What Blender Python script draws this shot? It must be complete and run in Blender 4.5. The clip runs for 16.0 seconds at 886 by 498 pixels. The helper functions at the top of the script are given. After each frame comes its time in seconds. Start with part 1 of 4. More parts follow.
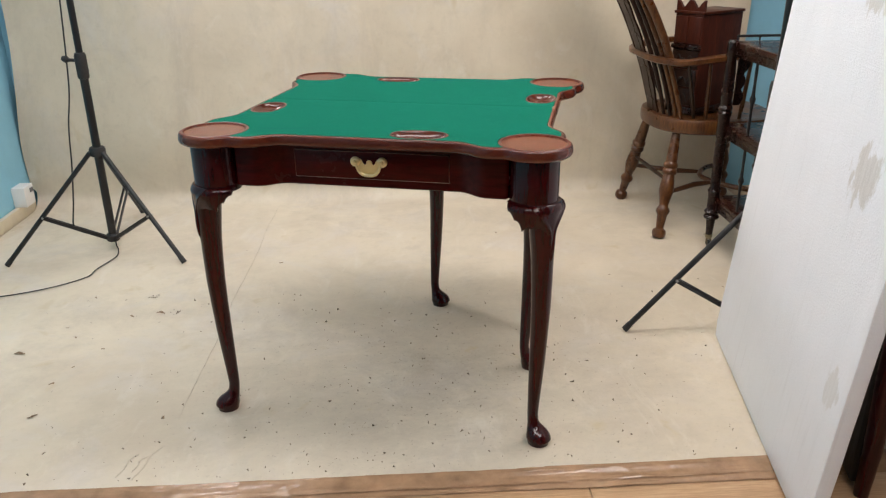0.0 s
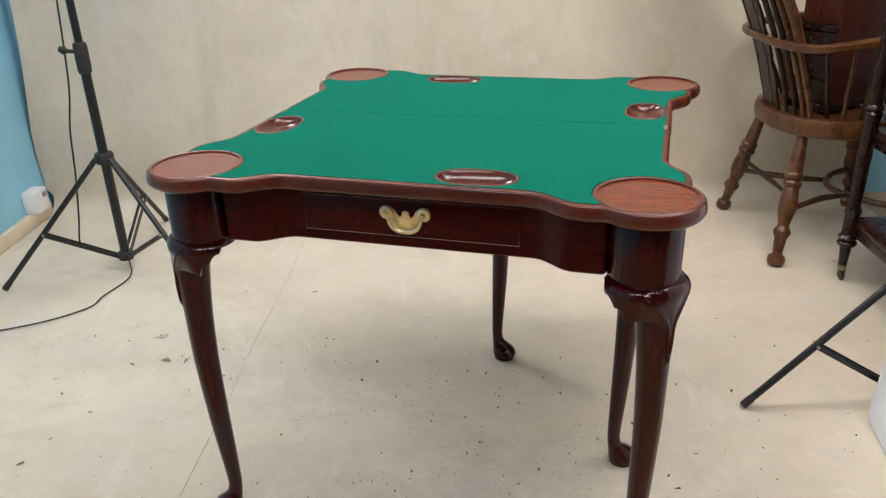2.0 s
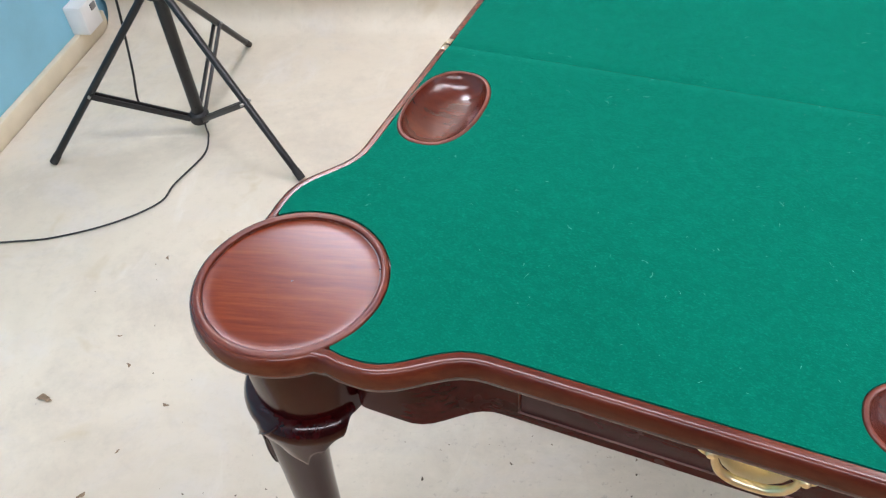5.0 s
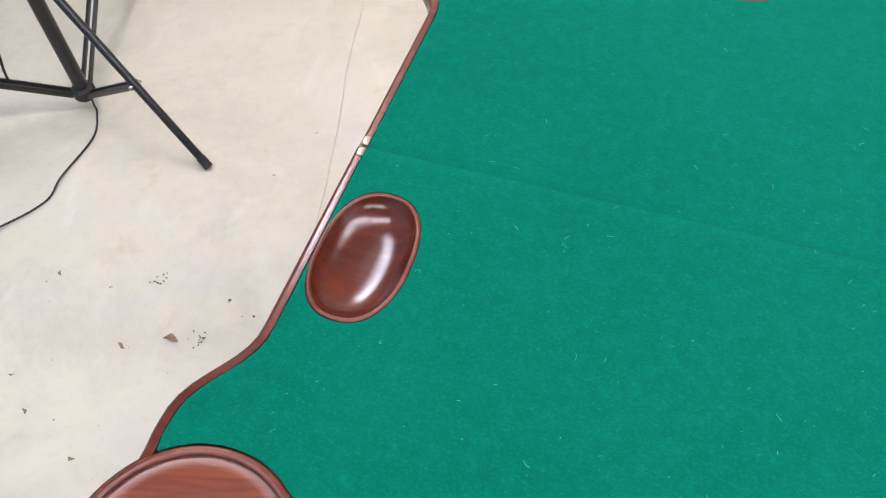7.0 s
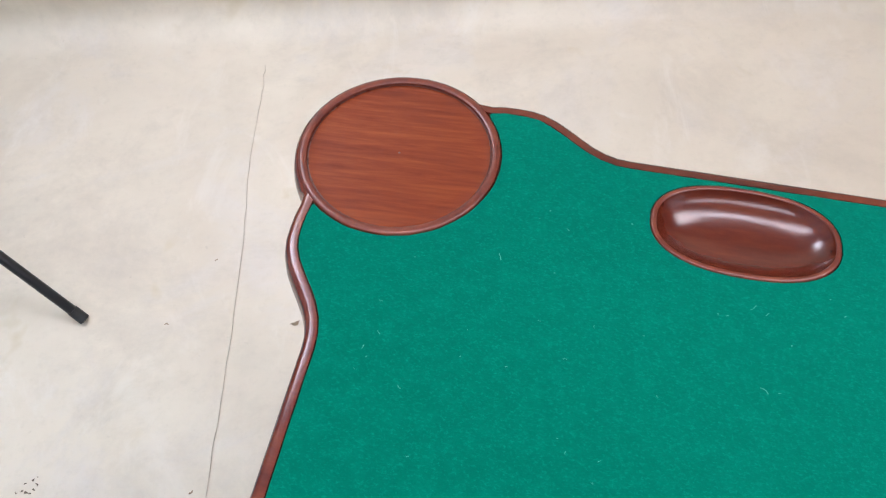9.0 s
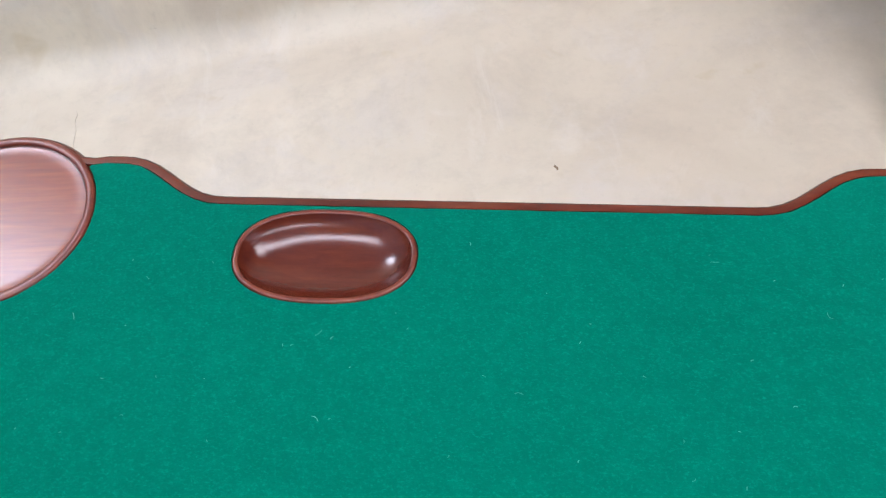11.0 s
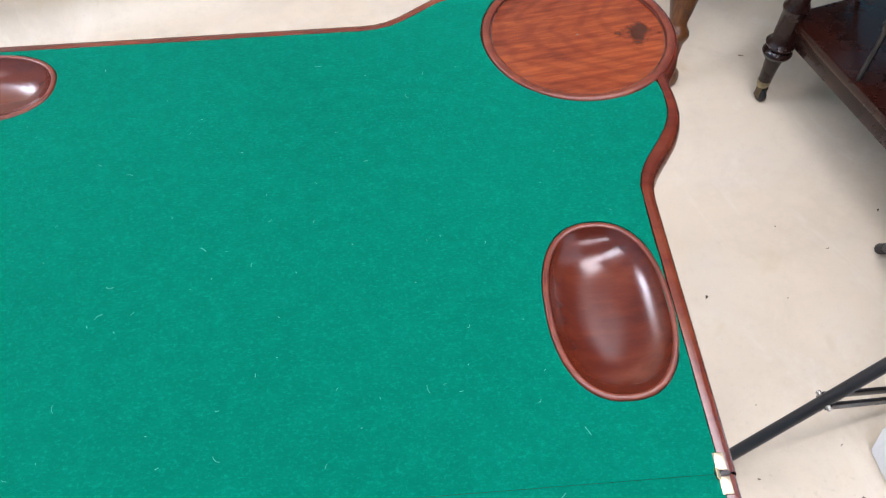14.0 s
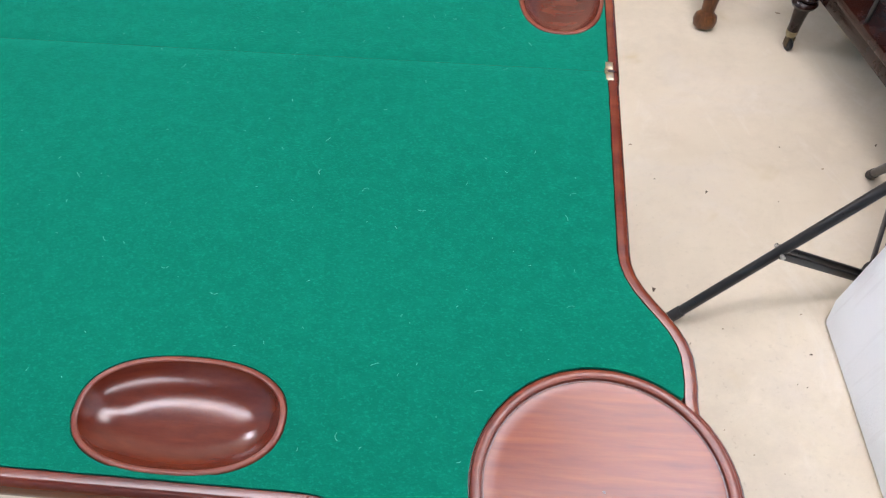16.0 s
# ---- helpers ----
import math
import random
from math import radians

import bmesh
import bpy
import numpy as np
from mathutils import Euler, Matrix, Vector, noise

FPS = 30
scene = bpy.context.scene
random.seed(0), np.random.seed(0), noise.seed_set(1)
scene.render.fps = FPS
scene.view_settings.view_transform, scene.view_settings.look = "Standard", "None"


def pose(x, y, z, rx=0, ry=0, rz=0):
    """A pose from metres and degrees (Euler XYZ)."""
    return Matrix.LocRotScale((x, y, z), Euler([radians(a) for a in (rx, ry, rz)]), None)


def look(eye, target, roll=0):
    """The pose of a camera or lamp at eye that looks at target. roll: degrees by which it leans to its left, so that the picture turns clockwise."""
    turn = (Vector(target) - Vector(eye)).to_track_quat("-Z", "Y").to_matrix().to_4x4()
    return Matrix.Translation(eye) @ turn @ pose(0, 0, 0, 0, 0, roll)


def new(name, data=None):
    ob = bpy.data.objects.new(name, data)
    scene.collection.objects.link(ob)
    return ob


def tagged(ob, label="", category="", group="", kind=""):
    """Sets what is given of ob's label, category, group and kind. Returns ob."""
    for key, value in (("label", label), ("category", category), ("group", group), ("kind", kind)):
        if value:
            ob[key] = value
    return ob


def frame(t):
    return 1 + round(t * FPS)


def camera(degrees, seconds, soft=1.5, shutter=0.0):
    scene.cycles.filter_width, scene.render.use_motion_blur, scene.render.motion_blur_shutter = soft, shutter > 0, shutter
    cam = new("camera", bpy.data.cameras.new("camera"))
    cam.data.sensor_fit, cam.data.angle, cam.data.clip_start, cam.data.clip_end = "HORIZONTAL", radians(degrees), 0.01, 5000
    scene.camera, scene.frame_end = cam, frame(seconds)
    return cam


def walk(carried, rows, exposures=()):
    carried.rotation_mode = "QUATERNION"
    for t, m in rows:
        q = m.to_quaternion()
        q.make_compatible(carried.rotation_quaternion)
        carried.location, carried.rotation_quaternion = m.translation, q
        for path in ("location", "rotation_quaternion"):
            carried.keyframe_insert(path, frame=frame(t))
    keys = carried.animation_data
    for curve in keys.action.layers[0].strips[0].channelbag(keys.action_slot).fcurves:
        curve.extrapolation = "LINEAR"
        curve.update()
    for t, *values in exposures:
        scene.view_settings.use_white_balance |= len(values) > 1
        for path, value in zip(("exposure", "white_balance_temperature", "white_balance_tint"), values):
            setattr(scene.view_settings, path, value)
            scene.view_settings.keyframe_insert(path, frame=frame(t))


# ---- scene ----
cam = camera(60.00, 16.0, 1.25)
PATH = [
    (0, (0.4795, -1.9097, 1.1188), (0.1104, -0.0961, 0.3607), -0.56),
    (0.5, (0.5081, -1.7898, 1.0982), (0.0808, 0.0038, 0.3231), -0.61),
    (1, (0.5394, -1.6450, 1.1047), (0.0008, 0.1082, 0.3072), -1.70),
    (1.5, (0.4726, -1.5112, 1.1006), (-0.0780, 0.2296, 0.2842), -2.00),
    (2, (0.3709, -1.3881, 1.1007), (-0.1546, 0.3543, 0.2713), -1.87),
    (2.5, (0.3114, -1.2335, 1.0983), (-0.2415, 0.4924, 0.2523), -2.00),
    (3, (0.2608, -1.0921, 1.1048), (-0.3477, 0.5910, 0.2121), -2.54),
    (3.5, (0.1577, -0.9749, 1.1124), (-0.5027, 0.6432, 0.1401), -3.26),
    (3.7, (0.0961, -0.9201, 1.1177), (-0.5719, 0.6690, 0.1035), -3.54),
    (5.8, (-0.0868, -0.5633, 1.2097), (-0.6209, 0.5490, -0.3643), -3.98),
    (6, (-0.0928, -0.5401, 1.2354), (-0.5852, 0.5738, -0.3510), -3.83),
    (6.5, (-0.1312, -0.4920, 1.2381), (-0.5523, 0.6326, -0.3612), -2.91),
    (7, (-0.1614, -0.4097, 1.1996), (-0.5485, 0.6928, -0.4236), -1.88),
    (7.5, (-0.1664, -0.3084, 1.1858), (-0.5320, 0.7616, -0.4639), -1.42),
    (8, (-0.2200, -0.1802, 1.1689), (-0.5566, 0.8692, -0.5001), -1.56),
    (8.2, (-0.2472, -0.1289, 1.1604), (-0.5665, 0.9201, -0.5123), -1.44),
    (10.3, (-0.1220, 0.0481, 1.1615), (-0.2909, 1.0994, -0.5315), -3.85),
    (10.5, (-0.0767, 0.0513, 1.1661), (-0.2448, 1.1043, -0.5260), -4.54),
    (11, (0.0176, 0.0598, 1.1619), (-0.1422, 1.1150, -0.5296), -5.83),
    (11.5, (0.0873, 0.0759, 1.1407), (-0.0568, 1.1398, -0.5467), -6.79),
    (12, (0.1671, 0.0919, 1.1271), (0.0611, 1.1650, -0.5573), -6.77),
    (12.5, (0.2144, 0.0873, 1.1189), (0.1542, 1.1744, -0.5588), -6.08),
    (13, (0.2321, 0.0527, 1.1121), (0.2180, 1.1538, -0.5574), -4.87),
    (13.5, (0.2365, -0.0180, 1.1216), (0.2701, 1.0974, -0.5381), -2.96),
    (14, (0.2222, -0.1211, 1.1205), (0.2866, 1.0132, -0.5255), -1.23),
    (14.5, (0.2190, -0.2203, 1.1262), (0.2889, 0.9321, -0.5069), 0.36),
    (15, (0.2470, -0.3180, 1.1322), (0.2799, 0.8472, -0.4929), 0.99),
    (15.5, (0.2858, -0.4224, 1.1434), (0.2486, 0.7512, -0.4756), 0.57),
    (16, (0.2827, -0.5054, 1.1444), (0.1696, 0.6755, -0.4657), -0.42),
]
EXPOSURES = [(0.0, -0.33, 6710, 17), (1.5, -0.29, 6620, 17), (2.0, -0.26, 6460, 17), (2.5, -0.13, 6270, 18), (3.5, -0.13, 5920, 19), (6.0, -0.01, 6090, 20), (8.0, -0.04, 5920, 21), (12.0, -0.09, 5820, 21), (13.0, -0.03, 5840, 21), (14.5, 0.24, 5940, 21), (16.0, 0.1, 6130, 21)]
walk(cam, [(t, look(eye, target, roll)) for t, eye, target, roll in PATH], EXPOSURES)

# ---------------------------------------------------------------- light
world = bpy.data.worlds.new("world")
scene.world = world
world.use_nodes = True
world.node_tree.nodes["Background"].inputs[0].default_value = (0.75, 0.85, 1.0, 1)
world.node_tree.nodes["Background"].inputs[1].default_value = 0.02

ROOM = pose(0, 0, 0, 0, 0, 15)          # the room stands turned against the table
BACK, LEFT, RIGHT, FRONT, TOP = 1.42, -1.668, 2.6, -3.6, 2.6
SHEET_RIGHT, SHEET_FRONT = 1.512, -0.565


# ---------------------------------------------------------------- materials
class Nodes:
    """A small writer of node materials."""

    def __init__(self, name):
        self.mat = bpy.data.materials.new(name)
        self.mat.use_nodes = True
        self.tree = self.mat.node_tree
        self.bsdf = self.tree.nodes["Principled BSDF"]
        self.coord = self.tree.nodes.new("ShaderNodeTexCoord")

    def node(self, kind, **values):
        n = self.tree.nodes.new(kind)
        for key, value in values.items():
            n.inputs[key.replace("_", " ")].default_value = value
        return n

    def link(self, a, b):
        self.tree.links.new(a, b)

    def mapped(self, scale=(1, 1, 1), turn=(0, 0, 0)):
        m = self.tree.nodes.new("ShaderNodeMapping")
        m.inputs["Scale"].default_value = scale
        m.inputs["Rotation"].default_value = turn
        self.link(self.coord.outputs["Object"], m.inputs["Vector"])
        return m.outputs["Vector"]

    def noise(self, vector, scale, detail=4, rough=0.6, warp=0.0):
        n = self.node("ShaderNodeTexNoise", Scale=scale, Detail=detail, Roughness=rough, Distortion=warp)
        self.link(vector, n.inputs["Vector"])
        return n.outputs["Fac"]

    def ramp(self, fac, stops):
        r = self.tree.nodes.new("ShaderNodeValToRGB")
        els = r.color_ramp.elements
        while len(els) < len(stops):
            els.new(0.5)
        for e, (at, c) in zip(els, stops):
            e.position = at
            e.color = (*c, 1) if len(c) == 3 else c
        self.link(fac, r.inputs["Fac"])
        return r.outputs["Color"]

    def mix(self, fac, a, b, mode="MIX"):
        m = self.tree.nodes.new("ShaderNodeMix")
        m.data_type, m.blend_type = "RGBA", mode
        for socket, value in ((m.inputs["Factor"], fac), (m.inputs["A"], a), (m.inputs["B"], b)):
            if isinstance(value, (int, float)):
                socket.default_value = value
            elif isinstance(value, tuple):
                socket.default_value = (*value, 1)
            else:
                self.link(value, socket)
        return m.outputs["Result"]

    def number(self, fac, low, high, a=0.0, b=1.0):
        m = self.node("ShaderNodeMapRange")
        for key, value in (("From Min", a), ("From Max", b), ("To Min", low), ("To Max", high)):
            m.inputs[key].default_value = value
        self.link(fac, m.inputs["Value"])
        return m.outputs["Result"]

    def bump(self, height, strength, distance, below=None):
        b = self.node("ShaderNodeBump", Strength=strength, Distance=distance)
        self.link(height, b.inputs["Height"])
        if below is not None:
            self.link(below, b.inputs["Normal"])
        return b.outputs["Normal"]

    def set(self, **values):
        for key, value in values.items():
            socket = self.bsdf.inputs[key.replace("_", " ")]
            if isinstance(value, (int, float)):
                socket.default_value = value
            elif isinstance(value, tuple):
                socket.default_value = (*value, 1)
            else:
                self.link(value, socket)
        return self.mat


def wood(name, dark, mid, light, grain=(1.5, 22, 22), rough=0.28, coat=0.35, wear=0.0, turn=(0, 0, 0), figure=3.0, gloss=0.5, pore=0.5, burr=None, relief=0.10, haze=1.0, flame=0.0):
    """Polished wood whose grain runs along the axis with the small scale."""
    n = Nodes(name)
    v = n.mapped(grain, turn)
    fine = n.noise(v, 9, 6, 0.65, 0.3)
    broad = n.noise(n.mapped(tuple(g * 0.16 for g in grain), turn), figure, 4, 0.6, 1.6)
    c = n.ramp(n.mix(0.45, fine, broad), [(0.34, dark), (0.5, mid), (0.68, light)])
    if flame:
        # arched rings where the board was sawn through the heart
        w = n.tree.nodes.new("ShaderNodeTexWave")
        w.wave_type, w.rings_direction = "RINGS", "SPHERICAL"
        m = n.tree.nodes.new("ShaderNodeMapping")
        m.inputs["Location"].default_value = (0.062, 0.012, 0)
        m.inputs["Scale"].default_value = (0.42, 1.0, 0.0)
        n.link(n.coord.outputs["Object"], m.inputs["Vector"])
        n.link(m.outputs["Vector"], w.inputs["Vector"])
        for key, value in (("Scale", 34.0), ("Distortion", 7.0), ("Detail", 3.0), ("Detail Scale", 1.4)):
            w.inputs[key].default_value = value
        c = n.mix(n.number(w.outputs["Fac"], 0, flame, 0.45, 0.95), c, dark)
    pores = n.noise(n.mapped((grain[0] * 3, grain[1] * 6, grain[2] * 6), turn), 12, 2, 0.5)
    c = n.mix(n.number(pores, 0, pore, 0.62, 0.75), c, dark)
    smear = n.noise(n.mapped((1, 1, 1)), 14, 4, 0.7)
    if wear:
        c = n.mix(n.number(smear, 0, wear, 0.5, 0.72), c, light)
    if burr:
        # one dark burr with a torn outline at (x, y), size r
        x, y, size = burr
        m = n.tree.nodes.new("ShaderNodeMapping")
        m.inputs["Location"].default_value = (-x / size, -y / size * 1.3, 0)
        m.inputs["Scale"].default_value = (1 / size, 1.3 / size, 0)
        n.link(n.coord.outputs["Object"], m.inputs["Vector"])
        d = n.node("ShaderNodeVectorMath")
        d.operation = "LENGTH"
        n.link(m.outputs["Vector"], d.inputs[0])
        add = n.node("ShaderNodeMath")
        add.operation = "ADD"
        n.link(d.outputs["Value"], add.inputs[0])
        n.link(n.number(n.noise(n.mapped(), 70, 4, 0.65), -0.9, 0.9, 0.25, 0.75), add.inputs[1])
        c = n.mix(n.number(add.outputs[0], 0.85, 0.0, 0.6, 1.15), c, tuple(q * 0.25 for q in dark))
    r = n.number(smear, rough * (1 - 0.15 * haze), rough * (1 + 0.25 * haze), 0.3, 0.75)
    return n.set(Base_Color=c, Roughness=r, Coat_Weight=coat, Coat_Roughness=0.08, Specular_IOR_Level=gloss, Normal=n.bump(fine, relief, 0.0006))


def metal(name, colour, rough, stain=0.3):
    n = Nodes(name)
    s = n.noise(n.mapped(), 60, 4, 0.6)
    c = n.mix(n.number(s, 0, stain, 0.45, 0.75), colour, tuple(x * 0.45 for x in colour))
    return n.set(Base_Color=c, Metallic=1.0, Roughness=n.number(s, rough * 0.7, rough * 1.5, 0.3, 0.8), Normal=n.bump(s, 0.08, 0.0008))


def paint(name, colour, rough, mottle=0.06, scale=6.0, relief=0.05, specks=False):
    n = Nodes(name)
    broad = n.noise(n.mapped(), scale, 5, 0.6)
    fine = n.noise(n.mapped(), 160, 3, 0.6)
    c = n.mix(n.number(broad, 0, 1, 0.3, 0.7), tuple(x * (1 - mottle) for x in colour), tuple(min(1, x * (1 + mottle)) for x in colour))
    if specks:
        c = n.mix(n.number(n.noise(n.mapped(), 24, 3, 0.6), 0, 0.5, 0.66, 0.72), c, tuple(x * 0.6 for x in colour))
    return n.set(Base_Color=c, Roughness=n.number(fine, rough * 0.85, min(1, rough * 1.15), 0.3, 0.7), Normal=n.bump(fine, relief, 0.001))


def baize_cloth():
    n = Nodes("green_baize")
    fleck = n.noise(n.mapped((1, 1.6, 1)), 420, 3, 0.7, 0.4)
    fine = n.noise(n.mapped((1, 1, 1)), 1300, 2, 0.7)
    blotch = n.noise(n.mapped(), 75, 3, 0.65)
    patch = n.noise(n.mapped(), 5, 4, 0.6)
    c = n.mix(n.number(patch, 0, 1, 0.3, 0.7), (0.0005, 0.090, 0.0555), (0.0007, 0.105, 0.065))
    c = n.mix(n.number(blotch, 0, 0.4, 0.42, 0.75), c, (0.0008, 0.140, 0.087))
    c = n.mix(n.number(fleck, 0, 0.8, 0.52, 0.80), c, (0.003, 0.175, 0.111))
    c = n.mix(n.number(fleck, 0.42, 0, 0.25, 0.46), c, (0.0004, 0.070, 0.045))
    h = n.mix(0.4, fleck, fine)
    return n.set(Base_Color=c, Roughness=1.0, Specular_IOR_Level=0.02, Sheen_Weight=0.30, Sheen_Roughness=0.45, Sheen_Tint=(0.06, 0.75, 0.52), Normal=n.bump(h, 0.7, 0.0010))


def sheet_cloth():
    """Cream painted canvas, scuffed and speckled."""
    n = Nodes("cream_canvas")
    broad = n.noise(n.mapped(), 1.8, 5, 0.65, 0.5)
    mid = n.noise(n.mapped(), 6, 6, 0.68, 0.4)
    cool = n.noise(n.mapped((1, 1.3, 1)), 3.1, 5, 0.7, 0.8)
    fine = n.noise(n.mapped(), 45, 5, 0.75)
    scuff = n.noise(n.mapped((5, 22, 9), (0, 0, 0.5)), 6, 4, 0.7, 0.6)
    speck = n.noise(n.mapped(), 70, 2, 0.5)
    c = n.mix(n.number(broad, 0, 1, 0.35, 0.65), (0.575, 0.505, 0.395), (0.68, 0.610, 0.484))
    c = n.mix(n.number(cool, 0, 0.6, 0.5, 0.75), c, (0.60, 0.565, 0.53))
    c = n.mix(n.number(mid, 0, 0.55, 0.54, 0.78), c, (0.50, 0.44, 0.34))
    c = n.mix(n.number(fine, 0, 0.26, 0.53, 0.75), c, (0.45, 0.40, 0.31))
    c = n.mix(n.number(scuff, 0, 0.16, 0.66, 0.80), c, (0.42, 0.37, 0.30))
    c = n.mix(n.number(speck, 0, 0.22, 0.74, 0.80), c, (0.30, 0.25, 0.19))
    soil = n.noise(n.mapped((1.0, 1.2, 0.3), (0, 0, 0.26)), 2.2, 8, 0.75, 0.3)
    c = n.mix(n.number(soil, 0, 0.45, 0.5, 0.72), c, (0.38, 0.34, 0.285))
    # trodden grey ground, with the shade under the table put into its colour
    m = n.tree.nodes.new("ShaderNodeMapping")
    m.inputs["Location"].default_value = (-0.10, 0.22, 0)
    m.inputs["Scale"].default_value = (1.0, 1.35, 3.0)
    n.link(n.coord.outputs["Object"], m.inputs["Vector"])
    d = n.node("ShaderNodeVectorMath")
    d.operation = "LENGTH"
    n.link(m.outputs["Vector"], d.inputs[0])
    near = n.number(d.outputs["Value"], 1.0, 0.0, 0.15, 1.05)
    grime_shade = n.noise(n.mapped((1, 1.4, 1), (0, 0, 0.4)), 8, 10, 0.8, 0.5)
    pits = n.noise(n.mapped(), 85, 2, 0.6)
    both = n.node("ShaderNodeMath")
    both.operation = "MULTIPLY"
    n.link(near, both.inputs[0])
    n.link(n.number(grime_shade, 0.25, 1.0, 0.35, 0.7), both.inputs[1])
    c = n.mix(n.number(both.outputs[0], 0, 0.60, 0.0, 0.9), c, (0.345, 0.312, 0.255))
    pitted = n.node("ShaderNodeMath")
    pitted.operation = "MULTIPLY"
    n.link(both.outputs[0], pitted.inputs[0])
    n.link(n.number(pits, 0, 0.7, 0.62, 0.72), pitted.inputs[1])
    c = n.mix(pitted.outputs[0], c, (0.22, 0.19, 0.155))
    # warm light from the right put into the colour: yellower with growing x
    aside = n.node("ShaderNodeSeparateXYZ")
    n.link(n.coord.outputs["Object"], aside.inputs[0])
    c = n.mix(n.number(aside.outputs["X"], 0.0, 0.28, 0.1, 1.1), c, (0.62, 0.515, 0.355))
    tea = n.noise(n.mapped((1, 1, 0.6)), 9, 3, 0.5, 0.4)
    c = n.mix(n.number(tea, 0, 0.45, 0.66, 0.76), c, (0.50, 0.40, 0.22))
    worn = n.noise(n.mapped((2.2, 1.1, 1.6), (0, 0, 0.9)), 2.9, 7, 0.7, 0.9)
    c = n.mix(n.number(worn, 0, 0.5, 0.56, 0.74), c, (0.72, 0.68, 0.60))
    return n.set(Base_Color=c, Roughness=n.number(mid, 0.5, 0.75, 0.3, 0.7), Specular_IOR_Level=0.25, Normal=n.bump(mid, 0.12, 0.006, n.bump(fine, 0.18, 0.0012)))


def foam():
    """White expanded polystyrene."""
    n = Nodes("white_polystyrene")
    cell = n.node("ShaderNodeTexVoronoi", Scale=240.0)
    n.link(n.mapped(), cell.inputs["Vector"])
    broad = n.noise(n.mapped(), 5, 4, 0.6)
    stripe = n.noise(n.mapped((4, 4, 60)), 3, 3, 0.6)
    c = n.mix(n.number(broad, 0, 1, 0.3, 0.7), (0.82, 0.845, 0.89), (0.86, 0.885, 0.93))
    rough_edge = n.noise(n.mapped((20, 20, 9)), 2.0, 4, 0.6)
    streak = n.noise(n.mapped((60, 60, 6)), 2.0, 3, 0.6)
    scrape = n.noise(n.mapped((26, 26, 1.3)), 3.0, 5, 0.7)
    c = n.mix(n.number(scrape, 0, 0.5, 0.55, 0.75), c, (0.70, 0.715, 0.75))
    for at, size, depth in (((0.668, 0, 0.70), (0.062, 1, 0.058), 0.55), ((0.785, 0, 0.31), (0.034, 1, 0.045), 0.30), ((0.515, 0, 1.03), (0.075, 1, 0.055), 0.5)):
        m = n.tree.nodes.new("ShaderNodeMapping")
        m.inputs["Location"].default_value = (-at[0] / size[0], 0, -at[2] / size[2])
        m.inputs["Scale"].default_value = (1 / size[0], 0.0, 1 / size[2])
        n.link(n.coord.outputs["Object"], m.inputs["Vector"])
        d = n.node("ShaderNodeVectorMath")
        d.operation = "LENGTH"
        n.link(m.outputs["Vector"], d.inputs[0])
        add = n.node("ShaderNodeMath")
        add.operation = "ADD"
        n.link(d.outputs["Value"], add.inputs[0])
        n.link(n.number(rough_edge, -0.75, 0.75, 0.2, 0.8), add.inputs[1])
        patch = n.number(add.outputs[0], depth, 0.0, 0.75, 1.0)
        c = n.mix(patch, c, n.mix(n.number(streak, 0, 1, 0.3, 0.7), (0.42, 0.38, 0.32), (0.62, 0.59, 0.53)))
    return n.set(Base_Color=c, Roughness=0.6, Normal=n.bump(cell.outputs["Distance"], 0.20, 0.002, n.bump(n.noise(n.mapped((30, 30, 9)), 5, 5, 0.7), 0.22, 0.0025, n.bump(stripe, 0.15, 0.003))))


def glow(name, colour, strength):
    m = bpy.data.materials.new(name)
    m.use_nodes = True
    b = m.node_tree.nodes["Principled BSDF"]
    b.inputs["Base Color"].default_value = (0.8, 0.8, 0.8, 1)
    b.inputs["Emission Color"].default_value = (*colour, 1)
    b.inputs["Emission Strength"].default_value = strength
    return m


MAHOGANY = wood("mahogany", (0.026, 0.0011, 0.0013), (0.050, 0.0023, 0.0023), (0.080, 0.0052, 0.0036), grain=(1.2, 10, 10), rough=0.24, coat=0.0, gloss=0.16, pore=0.15)
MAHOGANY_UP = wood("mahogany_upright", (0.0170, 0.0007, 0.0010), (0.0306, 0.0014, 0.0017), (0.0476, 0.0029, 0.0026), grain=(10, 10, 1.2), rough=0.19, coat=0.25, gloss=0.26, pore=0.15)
MAHOGANY_DISH = wood("mahogany_dish", (0.0845, 0.0113, 0.0032), (0.1331, 0.0218, 0.0051), (0.1920, 0.0390, 0.0084), grain=(2.2, 26, 26), rough=0.23, coat=0.0, gloss=0.35, figure=2.2, pore=0.0, relief=0.01, haze=0.4)
MAHOGANY_BURR = wood("mahogany_dish_burr", (0.0621, 0.0070, 0.0024), (0.1458, 0.0240, 0.0057), (0.2497, 0.0540, 0.0111), grain=(2.2, 20, 20), rough=0.2, coat=0.0, gloss=0.42, figure=4.2, pore=0.0, relief=0.02, haze=0.4, burr=(-0.046, 0.008, 0.0125), flame=0.3)
MAHOGANY_RIM = wood("mahogany_rim", (0.0374, 0.0046, 0.0026), (0.0863, 0.0141, 0.0057), (0.1438, 0.0338, 0.0115), grain=(1.4, 5, 5), rough=0.21, coat=0.0, gloss=0.5, wear=0.12, pore=0.1, relief=0.03)
MAHOGANY_WELL = wood("mahogany_well", (0.0442, 0.0060, 0.0029), (0.0702, 0.0104, 0.0039), (0.1066, 0.0195, 0.0060), grain=(3, 14, 14), rough=0.21, coat=0.0, gloss=0.55, pore=0.0, relief=0.01, figure=4.0)
